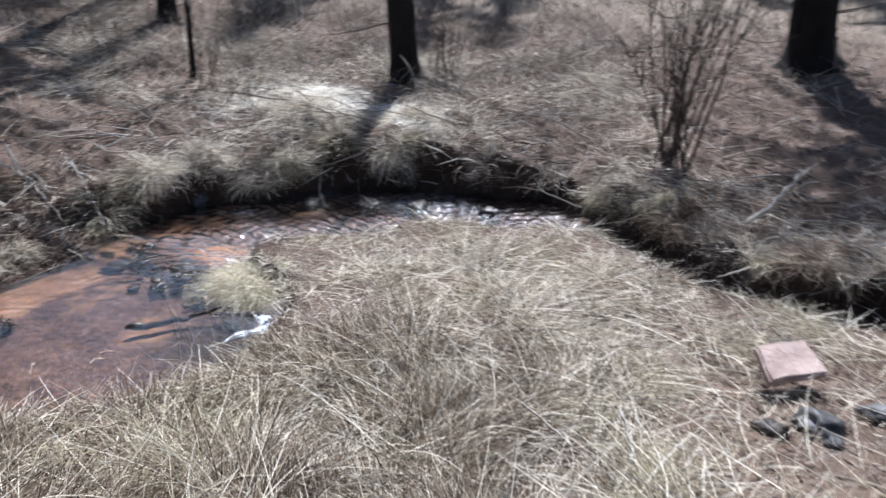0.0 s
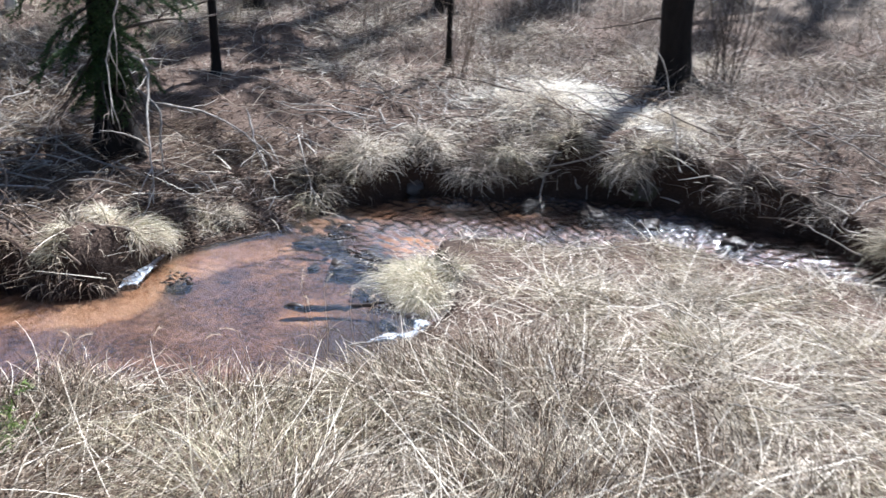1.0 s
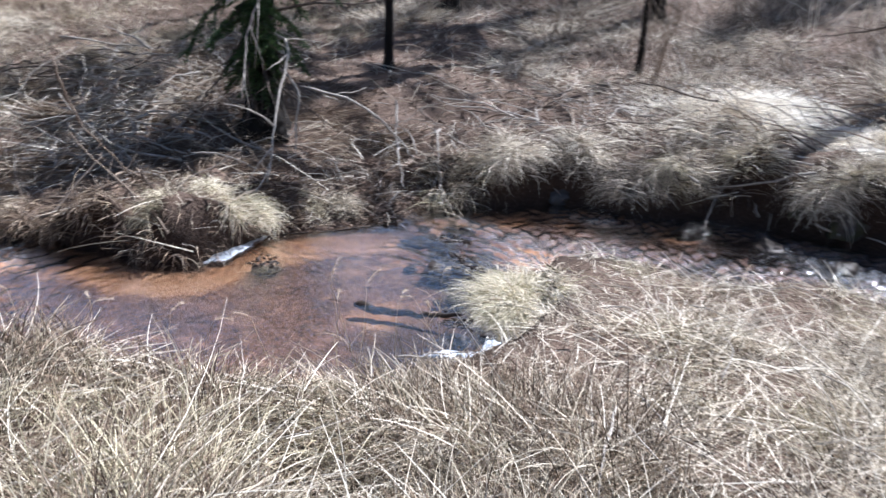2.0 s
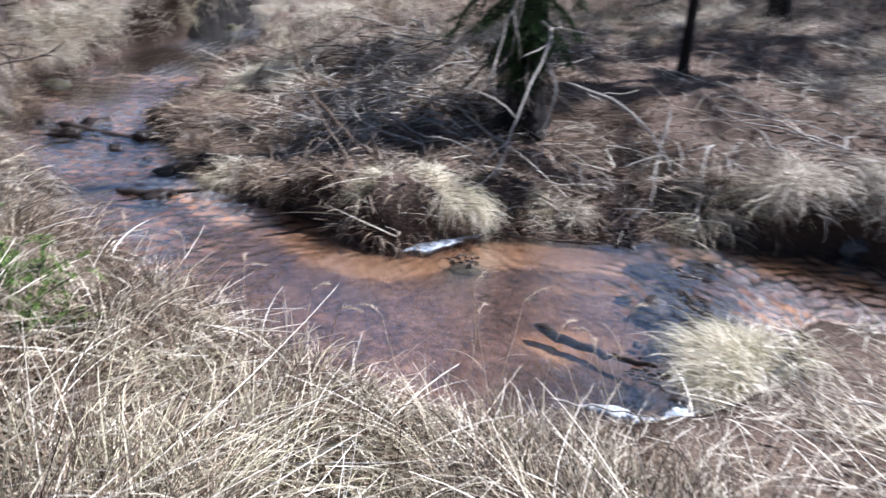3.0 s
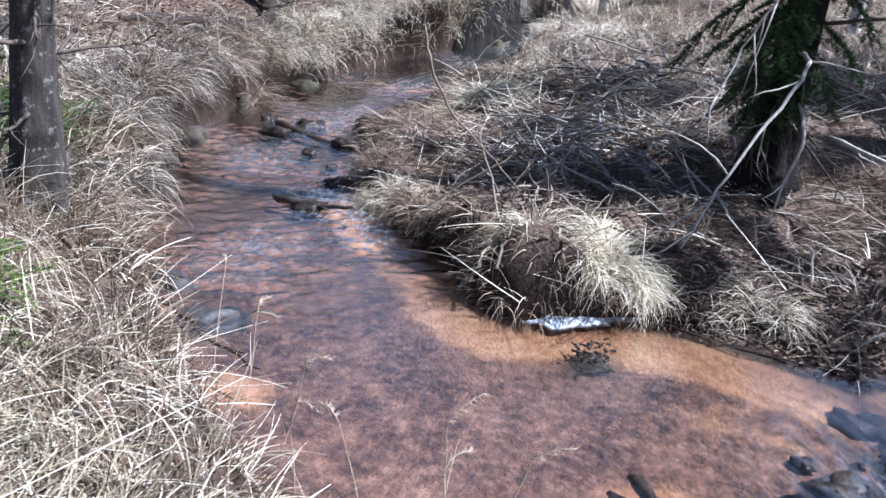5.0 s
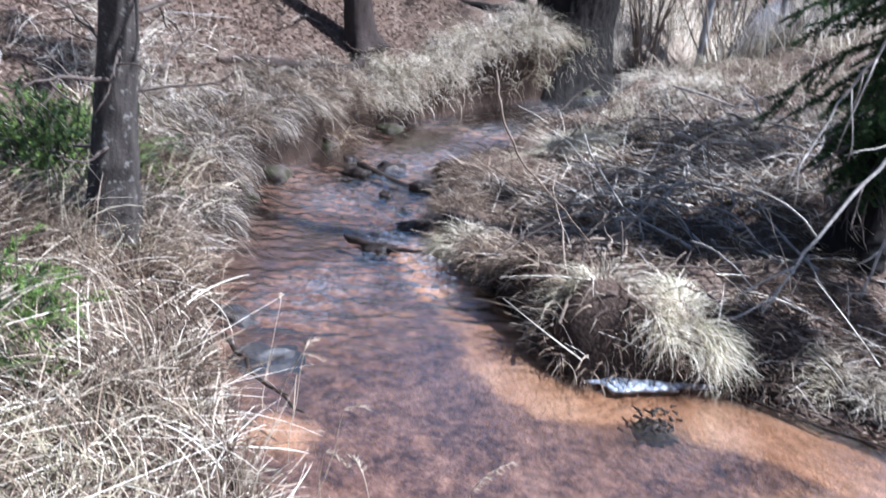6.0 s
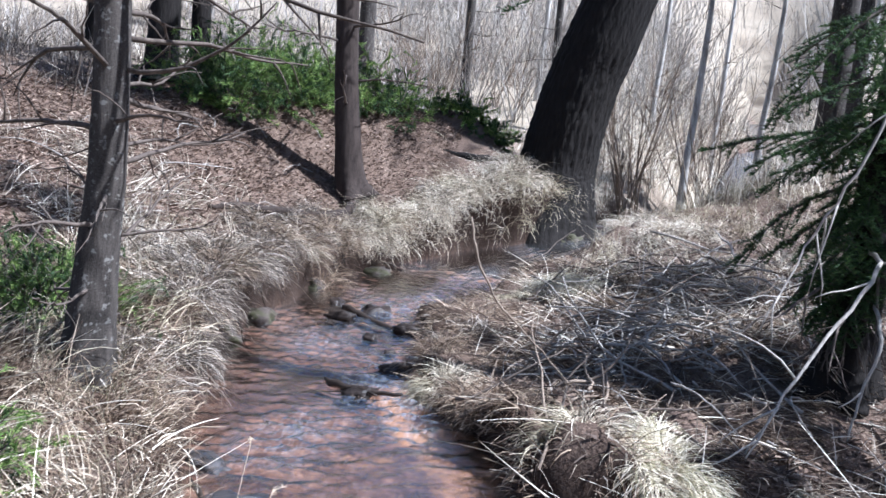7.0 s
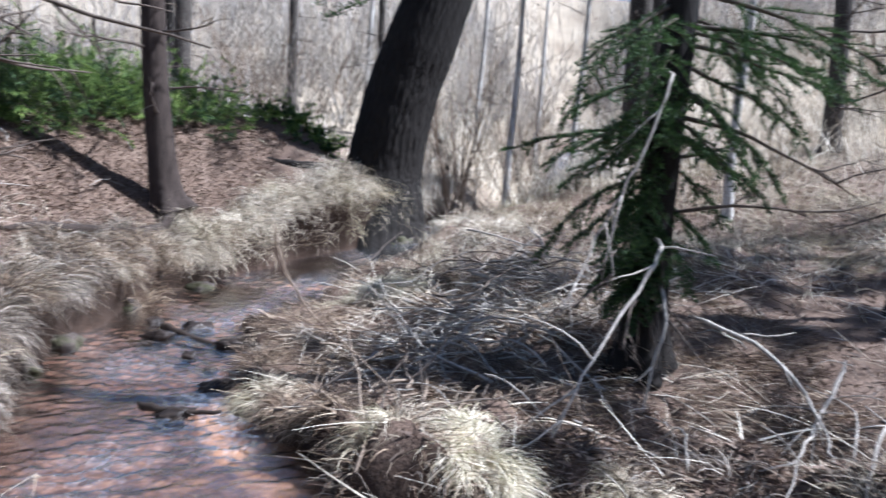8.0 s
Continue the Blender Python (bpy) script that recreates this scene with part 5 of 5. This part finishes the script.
def brush_pile(x, y, n, spread, tall, label, mats):
    t = thing("brush_pile", on(x, y), label, "brush pile")
    for k in range(n):
        a = rng.normal(2.9, .8)
        ln = rng.uniform(.4, 1.3)
        cx, cy = rng.normal(size=2) * spread
        z = max(floor_at(x + cx, y + cy) - t.location.z, -.3) + rng.uniform(.02, tall) * math.exp(-(cx * cx + cy * cy) / (2 * spread * spread))
        s = wander((cx - ln / 2 * math.cos(a), cy - ln / 2 * math.sin(a), z), (math.cos(a), math.sin(a), rng.normal() * .15), ln, 8, .17, .02)
        r = rng.uniform(.004, .013)
        put("stick", mesh_np("stick", *tube(s, np.linspace(r, r * .4, len(s)), 5)), mats[k % len(mats)], t)
    return t


brush_pile(-7.2, 4.85, 70, .55, .55, "heap of grey and dark broken branches", (TWIG_DARK, TWIG_PALE, TWIG_BROWN, TWIG_PALE))
brush_pile(-6.2, 4.55, 60, .45, .35, "tangle of pale dead twigs near the spruce", (TWIG_PALE, TWIG_BROWN, TWIG_PALE))
brush_pile(-8.4, 4.1, 45, .5, .4, "dark tangle of dead branches", (TWIG_DARK, TWIG_BROWN, TWIG_DARK))
brush_pile(-5.6, 3.9, 36, .4, .2, "flat tangle of brown twigs on the point", (TWIG_BROWN, TWIG_PALE))
brush_pile(-1.9, 10.3, 36, .5, .25, "flat tangle of pale sunlit twigs before the trunk", (TWIG_PALE, TWIG_BROWN))

brush_pile(-6.0, 4.2, 60, .5, .25, "tangle of thin bleached twigs on the point", (TWIG_PALE, TWIG_PALE, TWIG_BROWN))
brush_pile(-7.0, 4.95, 40, .35, .7, "sheaf of bleached twigs on the branch heap", (TWIG_PALE,))
brush_pile(-4.9, 4.2, 30, .4, .12, "brown twigs lying on the point", (TWIG_BROWN, TWIG_DARK))
for x, y in ((-3.6, 8.3), (-2.9, 8.9), (-2.0, 8.95), (-.8, 9.0), (.3, 9.0), (1.2, 8.7), (-4.2, 7.7), (-4.6, 8.9), (-1.4, 10.0), (2.9, 8.2), (.2, 10.2), (-3.3, 10.2)):
    brush_pile(x, y, 26, .38, .22, "flat tangle of dead grass stems and pale twigs", (TWIG_PALE, TWIG_BROWN, TWIG_PALE, TWIG_DARK))
for x, y in ((-2.1, 5.45), (-2.5, 5.7), (-2.3, 5.6), (-1.75, 4.95), (-2.9, 5.9), (-5.55, 2.57), (-3.33, 4.52), (-6.7, 2.45), (-7.0, 1.7), (-4.95, 2.55), (-6.6, 1.55)):
    t = thing("debris_clump", (x, y, float(land([x], [y])[2][0]) + .0), "dark wet clump of weed and twigs in the water", "debris", "debris in the brook")
    for k in range(34):
        a = rng.uniform(0, 6.28)
        s = wander(tuple(rng.normal(size=2) * np.array([.07, .045])) + (rng.uniform(-.015, .015),), (math.cos(a), math.sin(a), 0), rng.uniform(.025, .07), 4, .25, .0)
        s[:, 2] *= .3
        put("stick", mesh_np("stick", *tube(s, np.linspace(.009, .004, len(s)), 4)), WET_WOOD, t)
# root of the bank tree
twig([on(-9.55, .5, .12), on(-9.0, .6, .14), on(-8.35, .52, .13), on(-7.8, .33, .13), on(-7.25, .12, .1), on(-6.9, -.05, .02)], .085, "thick curved root along the mound", BARK_RED, 0, "tree_root")
twig([on(-12.0, 2.2, .02), on(-11.9, 1.8, .03), on(-11.8, 1.3, .0), on(-11.7, .8, -.05)], .1, "thick dark root of the leaning trunk", BARK_DARK, 0, "tree_root")
for x, y in ((-6.1, .95), (-6.6, .8), (-7.3, .78), (-8.2, .85), (-5.4, 1.15), (-4.6, 1.45), (-9.4, 1.3)):
    z = floor_at(x, y - .25)
    twig([(x + .1, y - .28, z + .02), (x + .04, y - .1, z - .02), (x, y + .06, z - .2), (x - .06, y + .12, max(z - .42, .1))], .014, "thin dark root hanging from the bank", WET_WOOD, 3, "tree_root")
# sodden wood in the water
twig([(-2.36, 4.62, -.01), (-2.15, 4.76, -.03), (-1.95, 4.88, -.015), (-1.75, 5.0, .03)], .034, "black sodden log reaching into the pool", WET_WOOD, 0, "sunken_log")
twig([(-7.1, 1.45, .22), (-6.8, 1.9, .17), (-6.6, 2.3, .16), (-6.5, 2.7, .22)], .05, "black sodden log across the brook", WET_WOOD, 0, "sunken_log")
twig([(-5.05, 2.2, .08), (-4.95, 2.5, .08), (-4.9, 2.85, .1)], .035, "black sodden stick in the riffle", WET_WOOD, 1, "sunken_log")
twig([(-10.2, 3.1, .6), (-10.6, 3.3, .66), (-11.2, 3.5, .75)], .08, "dark log at the edge of the upper pool", WET_WOOD, 1, "sunken_log")
twig([(-3.2, 2.3, .04), (-2.95, 2.55, .08), (-2.7, 2.8, .12), (-2.55, 3.1, .1)], .016, "dark forked stick at the near edge", WET_WOOD, 2, "sunken_log")
twig([(-3.9, 4.75, .0), (-3.6, 5.3, .0), (-3.45, 5.8, .01)], .010, "thin dark stick along the sand", WET_WOOD, 0, "sunken_log")


# ---- stones ----
def stone(x, y, z, sx, sy, sz, mat, label, flat=False):
    bm = bmesh.new()
    bmesh.ops.create_icosphere(bm, subdivisions=3, radius=1)
    off = rng.uniform(0, 90)
    for v in bm.verts:
        c = v.co.copy()
        k = 1 + (.1 if flat else .42) * noise.noise(c * 1.3 + Vector((off, 0, 0))) + (.08 if flat else .42) * noise.noise(c * 3.1 + Vector((0, off, 0))) + .16 * noise.noise(c * 8 + Vector((0, 0, off)))
        if flat:
            c = Vector([math.copysign(min(abs(q) ** .45, 1), q) for q in c])
        v.co = Vector((c.x * sx, c.y * sy, c.z * sz)) * k
    me = bpy.data.meshes.new("stone")
    bm.to_mesh(me)
    bm.free()
    for p in me.polygons:
        p.use_smooth = True
    ob = put("stone", me, mat)
    ob.location = (x, y, z)
    ob.rotation_euler = (rng.normal() * .15, rng.normal() * .15, rng.uniform(0, 6.28))
    return tagged(ob, label, "stone", "stones in and by the brook")


for x, y, z, sx, sy, sz, mat, lab in (
        (-6.9, 2.62, .2, .2, .14, .12, STONE_WET, "wet dark stone in the riffle"), (-6.3, 2.05, .12, .08, .06, .05, STONE_WET, "small wet stone in the riffle"), (-6.0, 2.35, .09, .07, .05, .04, STONE_WET, "small wet stone in the riffle"), (-7.3, 1.3, .2, .1, .08, .06, STONE_WET, "small wet stone in the riffle"),
        (-6.3, .92, .16, .17, .13, .09, STONE_MOSS, "mossy stone in the brook's bank"), (-9.0, 1.1, .28, .22, .17, .12, STONE_MOSS, "mossy stone in the brook's bank"), (-5.6, 1.02, .14, .14, .11, .08, STONE_MOSS, "mossy stone in the brook's bank"),
        (-1.6, 4.85, -.04, .06, .045, .03, STONE_WET, "wet black stone under the tussock"), (-1.5, 4.98, -.02, .055, .05, .035, STONE_WET, "wet black stone under the tussock"),
        (-7.15, 1.75, .17, .17, .13, .09, STONE_WET, "wet dark stone in the riffle"), (-6.75, 1.55, .17, .17, .10, .07, STONE_WET, "wet dark stone in the riffle"),
        (-6.65, 2.3, .17, .14, .1, .07, STONE_WET, "wet dark stone in the riffle"), (-7.4, 2.5, .22, .3, .14, .1, STONE_WET, "long wet dark stone by the point"),
        (-5.62, 2.55, .07, .17, .12, .07, STONE_WET, "wet dark stone with debris"), (-4.95, 2.5, .05, .12, .09, .05, STONE_WET, "low wet dark stone"),
        (-3.22, 2.5, -.1, .24, .2, .10, STONE_GREY, "smooth grey boulder at the near edge"), (-3.6, 2.2, -.07, .17, .14, .07, STONE_GREY, "smooth grey boulder at the near edge"),
        (-7.0, .70, .18, .2, .16, .11, STONE_MOSS, "mossy stone in the brook's bank"), (-7.9, .68, .22, .22, .16, .12, STONE_MOSS, "mossy stone in the brook's bank"),
        (-11.95, 2.75, .72, .3, .24, .18, STONE_MOSS, "mossy stone at the leaning trunk's foot"), (-12.0, 3.15, .74, .25, .2, .14, STONE_MOSS, "mossy stone at the leaning trunk's foot"), (-12.9, 3.3, .93, .3, .15, .1, STONE_WET, "wet stone under the small fall"),
        (-3.05, 7.38, .02, .1, .09, .08, STONE_GREY, "pale stone at the far edge"), (-1.3, 8.62, .14, .2, .16, .14, STONE_MOSS, "brown boulder under the far bank"),
        (-.95, 8.6, .08, .18, .14, .11, STONE_MOSS, "brown boulder under the far bank"), (-1.9, 7.8, -.1, .18, .12, .07, STONE_WET, "wet dark stone in the rapid"),
        (-1.3, 7.95, -.13, .22, .12, .08, STONE_WET, "wet dark stone in the rapid"), (-.75, 8.0, -.14, .17, .12, .07, STONE_WET, "wet dark stone in the rapid"),
        
        (-3.33, 4.52, -.06, .1, .07, .035, STONE_WET, "dark weedy clump on the sand"), (.1, 7.95, -.13, .12, .1, .06, STONE_WET, "wet dark stone in the rapid"),
        (2.45, 4.05, .08, .14, .12, .07, STONE_GREY, "grey cobble in the bare soil"), (2.47, 3.86, .07, .06, .05, .04, STONE_GREY, "small pale cobble in the bare soil"),
        (2.85, 4.2, .08, .13, .1, .06, STONE_GREY, "grey cobble in the bare soil"), (2.15, 3.95, .07, .1, .08, .05, STONE_WET, "dark cobble in the bare soil")):
    stone(x, y, z, sx, sy, sz, mat, lab)
# a low ledge of wet black stones from the tussock to the sand bar
for k in range(30):
    f = rng.random()
    x, y = -1.95 - 1.35 * f + rng.normal() * .08, 5.3 + .8 * f + rng.normal() * .2
    w = rng.uniform(.02, .085)
    stone(x, y, -.07 + rng.uniform(0, .03), w * rng.uniform(1, 2.2), w, w * rng.uniform(.4, .7), STONE_WET, "wet black stone in the low ledge")
bm = bmesh.new()
bmesh.ops.create_cube(bm, size=1)
bmesh.ops.scale(bm, vec=(.38, .30, .075), verts=bm.verts)
bmesh.ops.bevel(bm, geom=bm.edges[:], offset=.014, segments=2, affect="EDGES")
bmesh.ops.subdivide_edges(bm, edges=bm.edges[:], cuts=3, use_grid_fill=True)
for v in bm.verts:
    # broken, uneven edges
    v.co += Vector((noise.noise(v.co * 6), noise.noise(v.co * 6 + Vector((9, 0, 0))), .5 * noise.noise(v.co * 9 + Vector((0, 9, 0))))) * .022
    v.co.x *= 1 - .5 * v.co.y
me = bpy.data.meshes.new("stone")
bm.to_mesh(me)
bm.free()
slab = tagged(put("stone", me, STONE_PINK), "flat pinkish stone slab propped on the bank", "stone", "stones in and by the brook")
slab.location = (2.39, 4.6, .17)
slab.rotation_euler = (radians(20), radians(-6), radians(14))
stone(2.42, 4.88, .06, .18, .12, .09, STONE_MOSS, "dark stone under the propped slab")


# ---- ice and froth ----
def crust(x, y, z, sx, sy, turn, label, name):
    n = 22
    u, v = np.meshgrid(np.linspace(-1, 1, n), np.linspace(-1, 1, n))
    ang, rad = np.arctan2(v, u), np.maximum(np.abs(u), np.abs(v))
    k = rad * (1 + .22 * np.sin(3 * ang + x) + .14 * np.sin(7 * ang + y) + .08 * np.sin(13 * ang))
    px, py = k * np.cos(ang) * sx, k * np.sin(ang) * sy
    h = .012 * (1 - rad ** 6) + .003 * rng.random(px.shape)
    top = np.stack([px, py, h], -1).reshape(-1, 3)
    low = np.stack([px, py, np.full_like(px, -.01)], -1).reshape(-1, 3)
    i = (np.arange(n - 1)[:, None] * n + np.arange(n - 1)[None]).ravel()
    q = np.stack([i, i + 1, i + n + 1, i + n], -1)
    edge = np.r_[np.arange(n), np.arange(1, n) * n + n - 1, (n - 1) * n + np.arange(n - 2, -1, -1), np.arange(n - 2, 0, -1) * n]
    e2 = np.roll(edge, -1)
    wall = np.stack([edge, edge + n * n, e2 + n * n, e2], -1)
    ob = put(name, mesh_np(name, np.vstack([top, low]), np.vstack([q, q[:, ::-1] + n * n, wall])), ICE)
    ob.location, ob.rotation_euler = (x, y, z), (0, 0, radians(turn))
    return tagged(ob, label, "ice" if name == "ice_crust" else "foam")


crust(-3.72, 4.43, -.004, .09, .32, 20, "strip of thin white ice under the tussock", "ice_crust")
crust(-1.27, 4.74, .012, .12, .09, 30, "patch of white froth and ice at the bank", "foam_patch")
crust(-1.46, 4.6, .01, .09, .035, 60, "small patch of white froth", "foam_patch")
crust(-1.36, 4.88, .01, .07, .05, 100, "small patch of white froth", "foam_patch")


# ---- dry reeds at the pool ----
def reed(x, y, tall, lean, az):
    t = thing("dry_reed", on(x, y, -.02), "tall dry grass stalk with a nodding seed head", "reed", "reeds at the pool")
    s = wander((0, 0, 0), (math.cos(az) * lean * .6, math.sin(az) * lean * .6, 1), tall, 9, .06, .07 * lean)
    e = wander(s[-1], s[-1] - s[-2] + np.array([math.cos(az), math.sin(az), -.1]) * .05, tall * .2, 4, .1, .25)
    P = np.vstack([s, e[1:]])
    put("stalk", mesh_np("stalk", *tube(P, np.linspace(.0022, .001, len(P)), 4)), REED_STRAW, t)
    n = 40
    k = rng.uniform(0, 4, n)
    j = np.minimum(k.astype(int), 3)
    p = e[j] + (e[j + 1] - e[j]) * (k - j)[:, None]
    put("seed_head", mesh_np("seed_head", *blades(p, np.full(n, .022), np.full(n, .003), rng.uniform(.9, 1.9, n), az + rng.normal(size=n) * .5, np.zeros(n), 1), smooth=False), REED_STRAW, t)
    for _ in range(2):
        q = P[rng.integers(2, 6)]
        put("leaf", mesh_np("leaf", *blades(q[None], np.array([tall * .4]), np.array([.005]), np.array([.6]), np.array([rng.uniform(0, 6.28)]), np.array([1.2]), 5), smooth=False), REED_STRAW, t)
    return t


for x, y, h in ((-1.5, 4.0, .62), (-1.46, 4.04, .55), (-1.55, 3.95, .66), (-1.6, 4.7, .5), (-1.52, 4.66, .42), (-1.75, 3.75, .5), (-1.95, 3.45, .5), (-2.2, 3.3, .45), (-2.5, 2.95, .5), (-2.65, 2.85, .55),
                (-1.3, 4.35, .45), (-1.42, 4.25, .5), (-2.75, 2.6, .6), (-2.4, 3.1, .5), (-1.1, 4.9, .4), (-1.25, 5.0, .42), (-1.5, 5.6, .45), (-1.85, 5.45, .4)):
    reed(x, y, h, rng.uniform(.2, .6), rng.uniform(1.2, 4.0))
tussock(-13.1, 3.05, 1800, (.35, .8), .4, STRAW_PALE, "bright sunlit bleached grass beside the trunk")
tussock(-13.6, 4.2, 1200, (.3, .6), .4, STRAW_PALE, "bleached grass by the upper brook")
tussock(-11.0, 4.6, 1000, (.25, .5), .4, STRAW_PALE, "bleached grass by the upper brook")
tussock(-10.6, 1.45, 1200, (.25, .5), .3, STRAW_PALE, "bleached tussock hanging over the brook")
tussock(-9.2, .95, 1200, (.25, .55), .3, STRAW, "straw-coloured tussock hanging over the brook")
# the grassy slope from which the brook is looked at
sward("dry_grass", "short matted dry grass on the slope above the brook", STRAW,
      scatter(60000, -2.6, 7.5, -5, 2.7, lambda x, y, d, n: (~n) * (.25 + .75 * clumped(x, y, .9))), (.12, .32), (.005, .011), 1.15, .7, segs=2, lock=.9)
